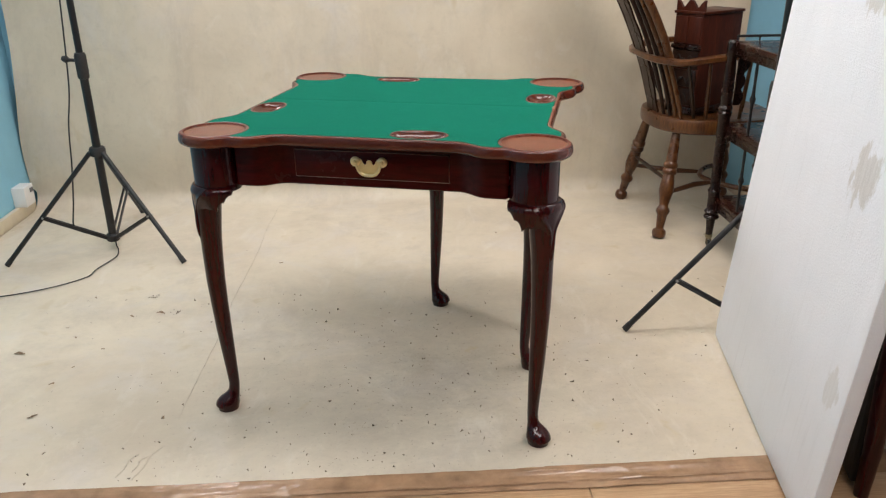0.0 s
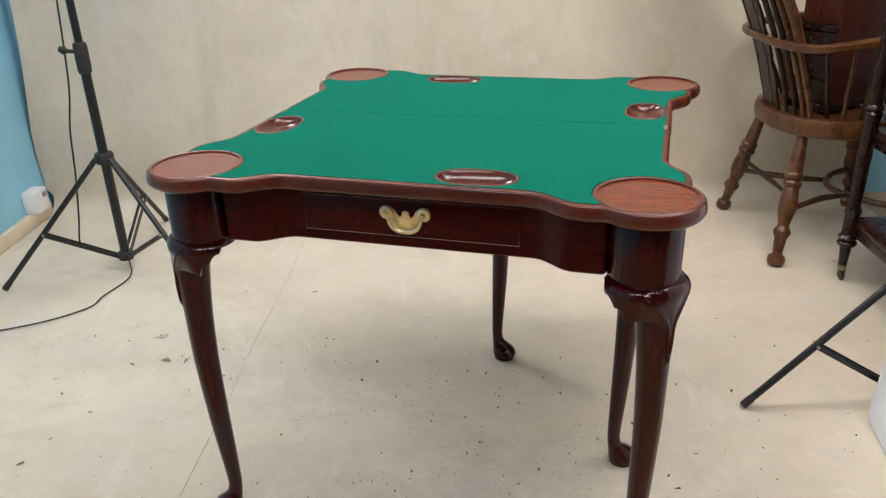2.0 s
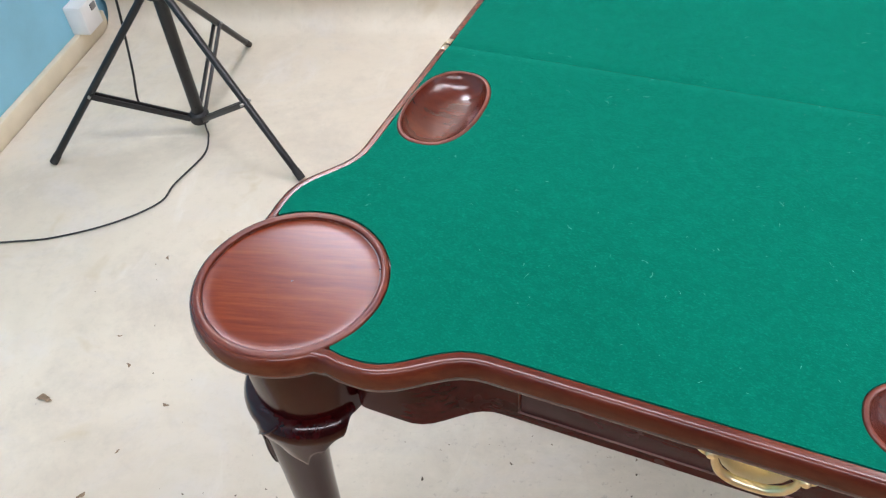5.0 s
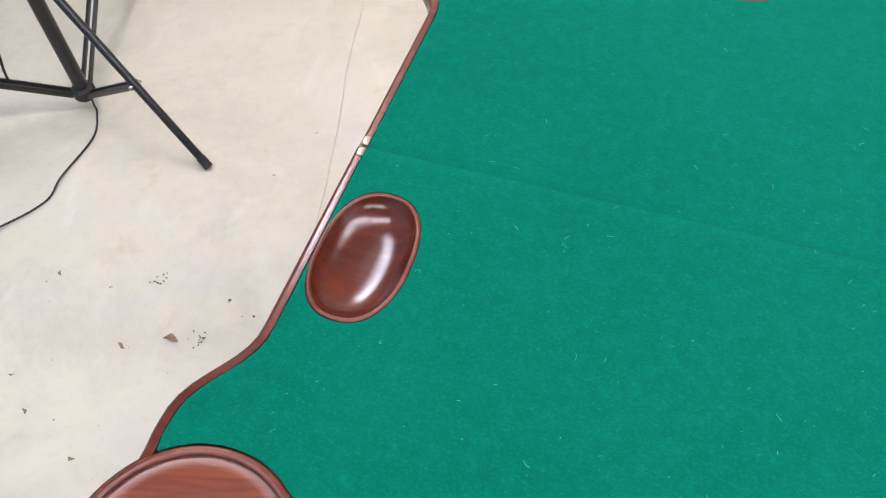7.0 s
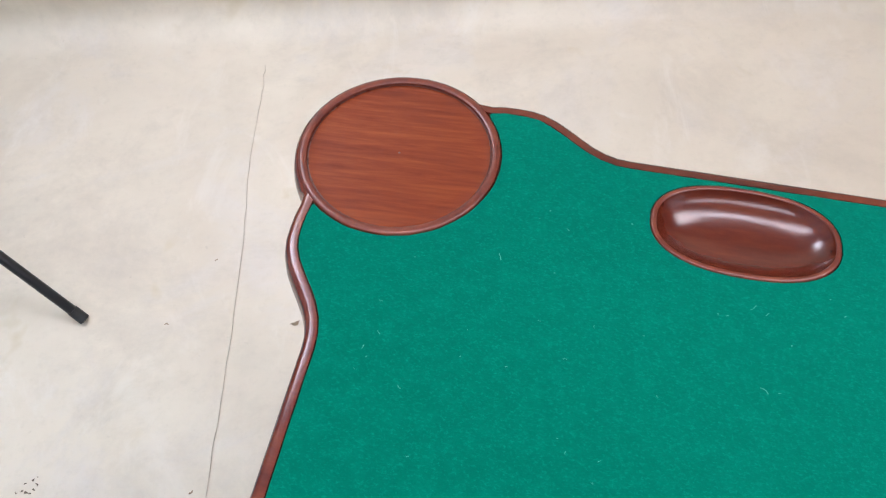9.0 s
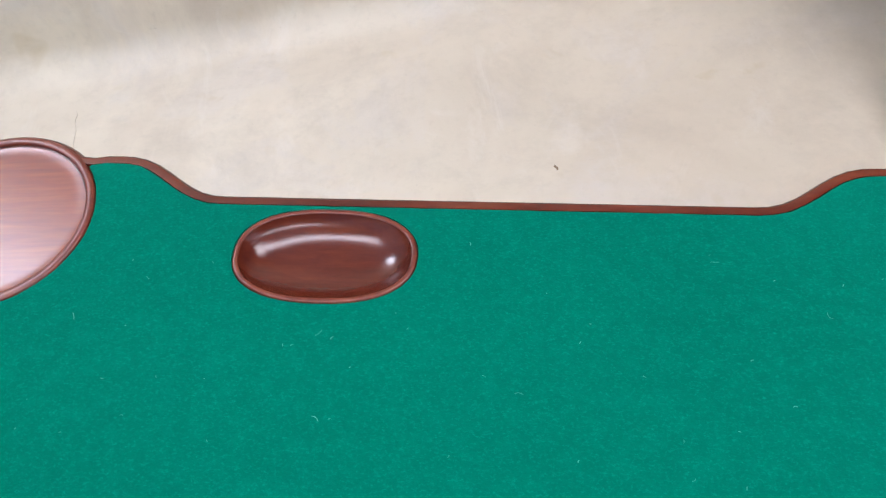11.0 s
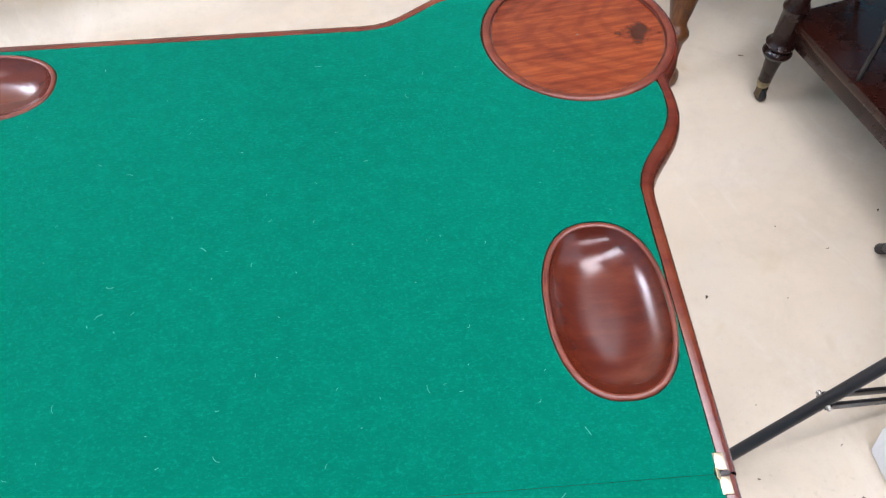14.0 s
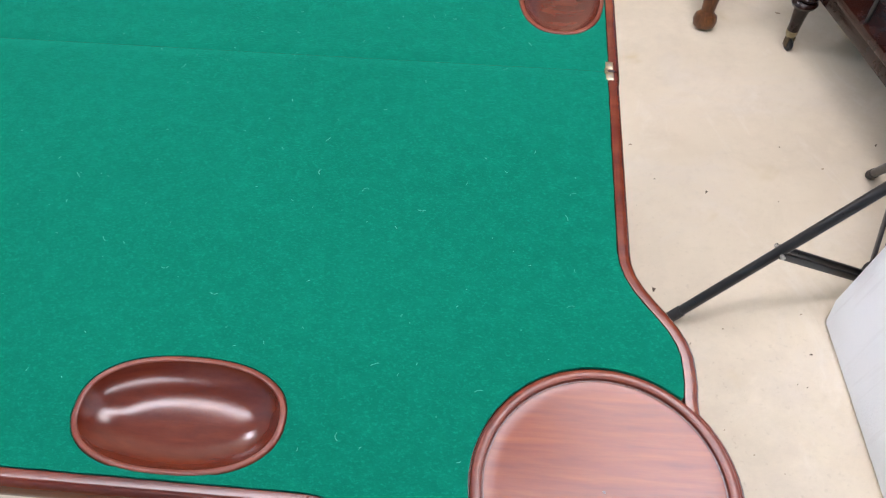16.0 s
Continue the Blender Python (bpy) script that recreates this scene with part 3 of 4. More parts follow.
        part("rim", oval_skin(w, BOWL_RIM, False), MAHOGANY_RING, well, "flat paler rim round the well")
    return leaf


# the hinged leaf sits a trace to the right
FRONT_TURN, BACK_TURN = pose(0.0006, 0, 0), pose(0.0016, 0, 0, 0, 0, 180)
build_leaf(FRONT_TURN, "front_leaf")
build_leaf(BACK_TURN, "back_leaf")

# brass hinges at the ends of the fold
for sx in (-1, 1):
    hinge = part("hinge", box(-0.0040, -0.0012, -0.004, 0.0040, 0.0012, 0.0004, 0.0003), GLASS_BLACK, table, "brass card-table hinge let into the edge", pose(sx * (EX - 0.0042), 0, H))
    for sy in (-1, 1):
        part("hinge_plate", box(-0.0031, 0.0016, -0.003, 0.0031, 0.0112, 0.0004, 0.0005), HINGE_BRASS, hinge, at=pose(0, 0, 0, 0, 0, 0 if sy > 0 else 180))
        part("screw", lathe([(0.0001, 0.0014), (0.0014, 0.0013), (0.0017, 0.0007)], 10), STEEL, hinge, at=pose(0, sy * 0.0070, -0.0006))
    part("knuckle", tube([(-0.0026, -0.003, -0.0004), (-0.0026, 0.003, -0.0004)], 0.0014, 8), OLD_BRASS, hinge)

# frieze
def apron(points, z0, z1, thick):
    bm = bmesh.new()
    n = len(points)
    loops = []
    for i, p in enumerate(points):
        a, b = Vector(points[max(i - 1, 0)]), Vector(points[min(i + 1, n - 1)])
        d = (b - a).normalized()
        nn = Vector((-d.y, d.x))
        p = Vector(p)
        q = p + nn * thick
        loops.append([(p.x, p.y, z0 + 0.0025), (p.x, p.y, z1), (q.x, q.y, z1), (q.x, q.y, z0), (p.x + nn.x * 0.0025, p.y + nn.y * 0.0025, z0)])
    rings(bm, loops)
    return bm


Z0, Z1 = 0.598, 0.6935
front_line = [(x, -(0.3385 + 0.034 * ease((abs(x) - 0.190) / 0.075))) for x in (-0.299 + 0.598 * i / 72 for i in range(73))]
END = ((0.3030, -0.3720), (0.3060, -0.3705), (0.3080, -0.3680), (0.3088, -0.3645), (0.3090, -0.3550))
front_line = [(-x, y) for x, y in reversed(END)] + front_line + list(END)
part("front_frieze", apron(front_line, Z0, Z1, 0.016), MAHOGANY, table, "dark polished serpentine mahogany frieze")
left_line = [(-(0.3475 + 0.033 * ease((-y - 0.190) / 0.075)), y) for y in (-0.02 - 0.29 * i / 36 for i in range(37))]
part("side_frieze", apron(left_line, Z0, Z1, 0.02), MAHOGANY, table)
right_line = [(-x, y) for x, y in reversed(left_line)]
part("side_frieze", apron(right_line, Z0, Z1, 0.02), MAHOGANY, table)
part("back_rail", box(-0.345, -0.045, Z0, 0.345, -0.022, Z1, 0.002), MAHOGANY, table)
part("gate_rail", box(0, -0.011, Z0 + 0.005, 0.29, 0.011, Z1 - 0.004, 0.002), MAHOGANY, table, at=pose(-0.034, -0.008, 0, 0, 0, 87.5))

# drawer with its bead and handle
drawer = part("drawer", box(-0.175, -0.3425, 0.6190, 0.175, -0.325, 0.6795, 0.001), MAHOGANY, table, "plain mahogany drawer front with beaded border")
for x0, z0, x1, z1 in ((-0.1765, 0.6795, 0.1765, 0.6804), (-0.1765, 0.6183, 0.1765, 0.6192), (-0.1761, 0.6192, -0.1752, 0.6795), (0.1752, 0.6192, 0.1761, 0.6795)):
    part("bead", box(x0, -0.3436, z0, x1, -0.335, z1, 0.0004), BEAD if x1 - x0 > 0.1 else MAHOGANY_RING, drawer)


def handle_parts():
    hy = -0.3428
    c = -0.003
    top = [(-0.0265, 0.6590), (-0.0225, 0.6655), (-0.0185, 0.6645), (-0.0135, 0.6555), (-0.0095, 0.6515), (-0.0062, 0.6555), (-0.0060, 0.6595), (-0.0035, 0.6620), (0.0, 0.6628), (0.0035, 0.6620), (0.0060, 0.6595), (0.0062, 0.6555), (0.0095, 0.6515), (0.0135, 0.6555), (0.0185, 0.6645), (0.0225, 0.6655), (0.0265, 0.6590)]
    low = [(0.0255, 0.6470), (0.0205, 0.6365), (0.0120, 0.6290), (0.0, 0.6265), (-0.0120, 0.6290), (-0.0205, 0.6365), (-0.0255, 0.6470)]
    bm = bmesh.new()
    loop = top + low
    rings(bm, [[(x + c, hy, z) for x, z in loop], [(x + c, hy - 0.0014, z) for x, z in loop], [(c + x * 0.96, hy - 0.0021, 0.6470 + (z - 0.6470) * 0.95) for x, z in loop]])
    plate = part("handle", bm, BRASS, drawer, "polished brass bail handle with shaped backplate")
    for sx in (-1, 1):
        rose = lathe([(0.0001, 0.0125), (0.0026, 0.0122), (0.0040, 0.0100), (0.0042, 0.0072), (0.0062, 0.0066), (0.0078, 0.0070), (0.0092, 0.0058), (0.0108, 0.0050), (0.0116, 0.0030), (0.0110, 0.0)], 24, m=pose(c + sx * 0.0305, hy - 0.001, 0.6595, 90, 0, 0))
        part("rosette", rose, BRASS, plate, "turned brass rosette")
    bail = smooth_path([(c + x, hy - y, z) for x, y, z in ((-0.0275, 0.0085, 0.6590), (-0.0270, 0.0092, 0.6530), (-0.0250, 0.0086, 0.6455), (-0.0205, 0.0078, 0.6370), (-0.0120, 0.0072, 0.6312), (0.0, 0.0070, 0.6298), (0.0120, 0.0072, 0.6312), (0.0205, 0.0078, 0.6370), (0.0250, 0.0086, 0.6455), (0.0270, 0.0092, 0.6530), (0.0275, 0.0085, 0.6590))], 6)
    n = len(bail)
    part("bail", tube(bail, [0.0017 + 0.0022 * math.sin(math.pi * i / (n - 1)) ** 0.8 for i in range(n)], 12), BRASS, plate, "thick cast brass bail")


handle_parts()


# cabriole legs: built with the toe along +x, then turned. Height, offset, radius along the toe, radius across
LEG = [(0.592, 0.0270, 0.0330, 0.0330), (0.575, 0.0280, 0.0322, 0.0318), (0.555, 0.0290, 0.0308, 0.0302), (0.535, 0.0300, 0.0294, 0.0288), (0.515, 0.0308, 0.0280, 0.0272), (0.49, 0.0318, 0.0262, 0.0254),
       (0.46, 0.0328, 0.0246, 0.0240), (0.42, 0.0338, 0.0234, 0.0230), (0.36, 0.0345, 0.0220, 0.0216), (0.30, 0.0330, 0.0204, 0.0200), (0.22, 0.0300, 0.0184, 0.0181), (0.15, 0.0265, 0.0160, 0.0157), (0.10, 0.0240, 0.0140, 0.0136), (0.070, 0.0228, 0.0130, 0.0126), (0.052, 0.0248, 0.0136, 0.0128),
       (0.044, 0.0285, 0.0162, 0.0150), (0.037, 0.0340, 0.0210, 0.0192), (0.030, 0.0402, 0.0258, 0.0238), (0.022, 0.0440, 0.0290, 0.0274), (0.014, 0.0450, 0.0300, 0.0285), (0.006, 0.0440, 0.0262, 0.0250), (0.0, 0.0440, 0.0258, 0.0246)]


def leg_at(z):
    for (za, *a), (zb, *b) in zip(LEG, LEG[1:]):
        if za >= z >= zb:
            k = (za - z) / (za - zb)
            return [x + (y - x) * k for x, y in zip(a, b)]
    return LEG[0][1:]


def leg_point(a, z, out=0.0):
    o, rd, rt = leg_at(z)
    return Vector((o + (rd + out) * math.cos(a), (rt + out) * math.sin(a), z))


def leg_mesh():
    bm = bmesh.new()
    rings(bm, [[leg_point(2 * math.pi * i / 32, z) for i in range(32)] for z, *_ in LEG])
    return bm


KNEE_TOP = 0.6000


def hem(s):
    """Lower border of the carved knee: s from 0 at the toe side to 1 at the end of the wing."""
    z = 0.464 + 0.066 * ease((s - 0.02) / 0.13) + 0.020 * ease((s - 0.13) / 0.25)
    if s > 0.475:
        z += 0.056 * (s - 0.475) / 0.45 + 0.0060 * abs(math.sin(math.pi * (s - 0.475) / 0.120)) * (1 - ease((s - 0.83) / 0.08))
    return z - 0.0070 * math.exp(-((s - 0.475) / 0.020) ** 2)


VEIN = ((0.597, 0.36), (0.590, 0.31), (0.576, 0.215), (0.552, 0.150), (0.527, 0.105), (0.500, 0.060), (0.474, 0.018))


def vein_at(z):
    for (za, a), (zb, b) in zip(VEIN, VEIN[1:]):
        if za >= z >= zb:
            return a + (b - a) * (za - z) / (za - zb)
    return VEIN[0][1] if z > 0.59 else 0.0


def knee_point(s, z, low, side):
    """Outer skin of the knee: a rounded shoulder, hollowed between the two veins, that grips the leg or hangs as a wing."""
    a = radians(140 * s) * side
    drop = max(0.0, KNEE_TOP - z)
    free = ease((s - 0.28) / 0.18)
    shoulder = math.sqrt(1 - (1 - min(1.0, drop / 0.016)) ** 2)
    swell = 0.0505 + 0.0160 * shoulder * (1 - 0.35 * ease((s - 0.6) / 0.4))
    hung = swell - (0.16 - 0.08 * free) * max(0.0, drop - 0.016)
    away = Vector((math.cos(a), math.sin(a), 0))
    ring = away * hung + Vector((0, 0, z))
    fade = ease((z - low) / 0.03)
    on_leg = leg_point(a * (0.85 + 0.15 * free), z, 0.0008 + 0.0024 * fade)
    p = ring.lerp(on_leg, (1 - free) * ease((drop - 0.014) / 0.060))
    hollow = 0.0024 * ease((vein_at(z) - s) / 0.09) * ease(drop / 0.008) * ease((z - 0.48) / 0.03)
    return p - away * hollow, away


def knee_mesh(side):
    """Carved knee: a shoulder under the turret that runs down the leg as a pointed leaf and sideways as a scrolled wing."""
    bm = bmesh.new()
    loops = []
    n = 84
    for i in range(n + 1):
        s = i / n
        low = hem(s)
        free = ease((s - 0.28) / 0.18)
        outer, inner = [], []
        for k in range(26):
            u = k / 25
            z = KNEE_TOP - (KNEE_TOP - low) * u ** 1.3
            p, away = knee_point(s, z, low, side)
            outer.append(p - away * (0.0010 * ease((u - 0.92) / 0.08)))
            inner.append(p - away * (0.0040 + 0.0060 * free))
        loops.append(outer + list(reversed(inner)))
    rings(bm, loops)
    return bm


def knee_vein(side):
    line = []
    for i in range(37):
        z = 0.5965 - 0.1215 * i / 36
        s = vein_at(z)
        p, away = knee_point(s, z, hem(s), side)
        line.append(p + away * 0.0003)
    return tube(line, [0.0014 * (1 - 0.5 * i / 36) for i in range(37)], 8)


def pillar_mesh(r):
    return lathe([(r - 0.006, 0.584), (r, 0.585), (r, 0.692), (r - 0.0005, 0.6935)], 56)


def add_leg(x, y, toe, ears=True, r=0.0525):
    at = pose(x, y, 0, 0, 0, toe)
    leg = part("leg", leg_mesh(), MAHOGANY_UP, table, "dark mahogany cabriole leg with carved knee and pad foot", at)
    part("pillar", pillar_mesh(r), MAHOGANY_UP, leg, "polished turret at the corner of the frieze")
    if ears:
        for side in (-1, 1):
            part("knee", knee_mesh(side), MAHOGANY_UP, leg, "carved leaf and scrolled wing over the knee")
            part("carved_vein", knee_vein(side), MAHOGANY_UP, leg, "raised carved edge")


add_leg(-0.3630, -0.352, 220)
add_leg(0.3605, -0.352, 320)
add_leg(0.305, -0.055, 22, False, 0.05)
add_leg(-0.022, 0.318, -20, False, 0.05)

# lint on the baize
bm = bmesh.new()
rng = random.Random(5)
for i in range(330):
    x, y = rng.uniform(-0.35, 0.35), rng.uniform(-0.345, 0.345)
    if any(((x - sx * DX) ** 2 + (y - sy * DY) ** 2) < 0.0065 for sx in (-1, 1) for sy in (-1, 1)):
        continue
    if any((abs(x - w[0] * t) < w[2] + 0.004 and abs(y - w[1] * t) < w[3] + 0.004) for w in WELLS for t in (-1, 1)):
        continue
    a, l, bend = rng.uniform(0, math.pi), rng.choice((0.0005, 0.0006, 0.0008, 0.0010, 0.0014, 0.0028)), rng.uniform(-0.5, 0.5)
    w = rng.uniform(0.00010, 0.00020)
    pts = [Vector((x + l * t * math.cos(a + bend * t), y + l * t * math.sin(a + bend * t), 0.7206)) for t in (-1, -0.3, 0.4, 1)]
    tube(pts, w, 4, bm)
tagged(part("lint", bm, LINT), label="pale lint fibres scattered over the green baize", category="lint", kind="stuff")


# ---------------------------------------------------------------- light stands
def light_stand(x, y, angles, feet, name_label, knob_turn):
    st = empty("light_stand", pose(x, y, 0), label=name_label, category="light stand", group="photographic light stands")
    part("lower_tube", tube([(0, 0, 0.045), (0, 0, 0.70)], 0.0150, 14), BLACK, st)
    part("upper_tube", tube([(0, 0, 0.66), (0, 0, 1.38)], 0.0120, 14), BLACK, st)
    part("top_spigot", tube([(0, 0, 1.36), (0, 0, 1.62)], 0.008, 12), STEEL, st)
    hub = part("hub", lathe([(0.014, 0.372), (0.027, 0.374), (0.029, 0.380), (0.029, 0.400), (0.026, 0.406), (0.014, 0.408)], 20), BLACK_RUBBER, st)
    collar = part("lower_collar", lathe([(0.014, 0.036), (0.022, 0.037), (0.025, 0.042), (0.025, 0.060), (0.020, 0.066), (0.014, 0.067)], 18), BLACK_RUBBER, st)
    clamp = part("clamp", lathe([(0.013, 0.655), (0.019, 0.657), (0.0205, 0.665), (0.0205, 0.735), (0.018, 0.745), (0.0125, 0.747)], 16), BLACK_RUBBER, st)
    ka = radians(knob_turn)
    part("clamp_knob", tube([(0.016 * math.cos(ka), 0.016 * math.sin(ka), 0.72), (0.038 * math.cos(ka), 0.038 * math.sin(ka), 0.722), (0.048 * math.cos(ka), 0.048 * math.sin(ka), 0.724), (0.062 * math.cos(ka), 0.062 * math.sin(ka), 0.730)], [0.006, 0.006, 0.013, 0.008], 10), BLACK_RUBBER, clamp)
    for a, foot in zip(angles, feet):
        c, s = math.cos(radians(a)), math.sin(radians(a))
        top, low = Vector((0.026 * c, 0.026 * s, 0.388)), Vector((foot * c, foot * s, 0.009))
        leg = part("leg", tube([top, low], 0.0088, 10), BLACK, st)
        d = (low - top).normalized()
        part("foot_cap", tube([low - d * 0.022, low + d * 0.004], [0.0098, 0.0100], 10), BLACK_RUBBER, leg)
        j = top.lerp(low, 0.58)
        side = Vector((-s, c, 0)) * 0.008
        for off in (-1, 1):
            part("brace", box(-0.5, -0.0028, -0.0065, 0.5, 0.0028, 0.0065, 0.001, Matrix.Translation((j + Vector((0.022 * c, 0.022 * s, 0.052))) / 2 + side * off) @ (j - Vector((0.022 * c, 0.022 * s, 0.052))).to_track_quat("X", "Z").to_matrix().to_4x4() @ Matrix.Diagonal(((j - Vector((0.022 * c, 0.022 * s, 0.052))).length, 1, 1, 1))), BLACK, st)
        part("rivet", tube([j - side * 1.8, j + side * 1.8], 0.0038, 8), STEEL, leg)
    return st


light_stand(-1.320, 0.547, (218.7, 345.5, 107.5), (0.370, 0.349, 0.418), "black photographic light stand with folded-out tripod legs", 200)
light_stand(0.953, 0.304, (194.1, 74.9, 317), (0.356, 0.288, 0.33), "black tripod light stand behind the white board", 20)


def softbox(eye, target, w, h, material, label):
    m = look(eye, target)
    sb = empty("softbox", m, label=label, category="softbox")
    bm = bmesh.new()
    rings(bm, [[(sx * w / 2 * k, sy * h / 2 * k, z) for sx, sy in ((-1, -1), (1, -1), (1, 1), (-1, 1))] for k, z in ((1.0, 0.0), (1.0, 0.015), (0.2, 0.26), (0.18, 0.30))], caps=(False, True))
    part("housing", bm, BLACK, sb, smooth=False)
    d = bmesh.new()
    rings(d, [[(sx * w / 2 * k, sy * h / 2 * k, z) for sx, sy in ((-1, -1), (1, -1), (1, 1), (-1, 1))] for k, z in ((0.985, 0.006), (0.98, 0.0), (0.5, -0.012))], caps=(True, True))
    part("diffuser", d, material, sb, "glowing white diffuser cloth", smooth=False)
    part("bracket", tube([(0, 0, 0.26), (0, 0, 0.36)], 0.012, 10), BLACK, sb)
    return sb


softbox((-1.27, 0.93, 1.97), (0.05, 1.35, 0.85), 0.48, 0.48, SOFT_LEFT, "black square softbox on the light stand with glowing diffuser")
softbox((0.76, 0.42, 1.98), (0.46, 1.02, 0.75), 0.64, 0.64, SOFT_RIGHT, "black square softbox above the white board with glowing diffuser")

# ceiling light panels
for a, b in ((-0.62, -0.06), (0.82, -0.06), (-0.55, -1.85), (0.90, -1.85)):
    panel = part("ceiling_light", box(-0.70, -0.17, 2.54, 0.70, 0.17, 2.6, 0.006), PLASTIC, at=ROOM @ pose(a, b, 0))
    tagged(panel, label="long white ceiling light with glowing diffuser", category="ceiling light", group="ceiling lights")
    part("diffuser", box(-0.67, -0.145, 2.530, 0.67, 0.145, 2.541, 0.004), TUBE, panel)

# cables
def cable(points, r, label):
    ob = part("cable", tube(smooth_path(points, 10), r, 8), BLACK_RUBBER)
    return tagged(ob, label=label, category="cable")


cable([(-1.330, 0.55, 1.50), (-1.340, 0.545, 1.15), (-1.353, 0.537, 0.90), (-1.371, 0.525, 0.63), (-1.390, 0.508, 0.49), (-1.402, 0.498, 0.34), (-1.416, 0.484, 0.20), (-1.426, 0.475, 0.115), (-1.405, 0.492, 0.085), (-1.36, 0.525, 0.062)], 0.0028, "black lamp cable hanging beside the light stand")
cable([(-1.325, 0.562, 0.034), (-1.310, 0.545, 0.012), (-1.296, 0.530, 0.006), (-1.262, 0.462, 0.006), (-1.263, 0.345, 0.006), (-1.256, 0.275, 0.006), (-1.315, 0.183, 0.006), (-1.412, 0.100, 0.006), (-1.50, 0.055, 0.006), (-1.62, 0.00, 0.006)], 0.0022, "black cable trailing over the cream canvas floor")

# socket box on the skirting
sock = empty("socket_box", ROOM @ pose(LEFT, 1.288, 0), label="white plastic surface socket box above the skirting", category="socket")
part("box_body", box(0.0, -0.043, 0.054, 0.056, 0.043, 0.140, 0.004), PLASTIC, sock)
part("switch", box(0.056, 0.004, 0.108, 0.060, 0.030, 0.126, 0.001), GREY_PLASTIC, sock)


# ---------------------------------------------------------------- polystyrene board
def foam_board():
    a = Vector((0.869, 0.248, 0.0))
    ang = math.atan2(-0.709, 0.055)
    m = Matrix.Translation(a) @ Matrix.Rotation(ang, 4, "Z") @ Matrix.Rotation(radians(-4.6), 4, "X")
    # local x runs along the bottom edge, y to the back of the board, z up
    bm = box(0.0, 0.0, 0.0, 0.850, 0.032, 1.75, 0.005, seg=2)
    bmesh.ops.subdivide_edges(bm, edges=[e for e in bm.edges if e.calc_length() > 0.3], cuts=40, use_grid_fill=True)
    for v in bm.verts:
        v.co.x += 0.0015 * noise.noise(v.co * 22) + 0.0022 * max(0.0, noise.noise(v.co * 9) - 0.25) * (1 if v.co.x < 0.4 else -1)
        if v.co.z < 0.03:
            v.co.x += 0.016 * (1 - v.co.z / 0.03) if v.co.x < 0.02 else 0.0
        v.co.y += 0.0006 * noise.noise(v.co * 30 + Vector((3, 3, 3)))
    bmesh.ops.transform(bm, matrix=Matrix.Translation((0, 0, 0.0035)), verts=bm.verts)
    ob = part("foam_board", bm, FOAM, at=m)
    return tagged(ob, label="large white polystyrene board leaning upright on the floor", category="board")


foam_board()


# ---------------------------------------------------------------- windsor chair
CHAIR = pose(0.6750, 1.2680, 0, 0, 0, 16.2)       # x faces the chair's front; origin between the rear feet


def windsor_leg(top, foot):
    prof = [(0.0, 0.0155), (0.10, 0.0185), (0.22, 0.0215), (0.285, 0.0225), (0.295, 0.0265), (0.315, 0.0285), (0.335, 0.0265), (0.345, 0.0215), (0.355, 0.0265), (0.375, 0.0290), (0.395, 0.0265), (0.405, 0.0215),
            (0.43, 0.0230), (0.50, 0.0275), (0.56, 0.0285), (0.62, 0.0235), (0.685, 0.0175), (0.705, 0.0195), (0.725, 0.0255), (0.745, 0.0275), (0.765, 0.0245), (0.785, 0.0195), (0.87, 0.0160), (0.905, 0.0150), (0.915, 0.0195), (0.925, 0.0250), (0.955, 0.0275), (0.985, 0.0245), (1.0, 0.0180)]
    return turned(top, foot, prof, 18)


def seat_loop(k=1.0, n=44):
    out = []
    for i in range(n):
        a = 2 * math.pi * i / n
        c, s = math.cos(a), math.sin(a)
        x = 0.248 + 0.248 * k * math.copysign(abs(c) ** 0.8, c)
        wide = 0.225 + 0.03 * (c + 1) / 2
        out.append(Vector((x, wide * k * math.copysign(abs(s) ** 0.75, s))))
    return out


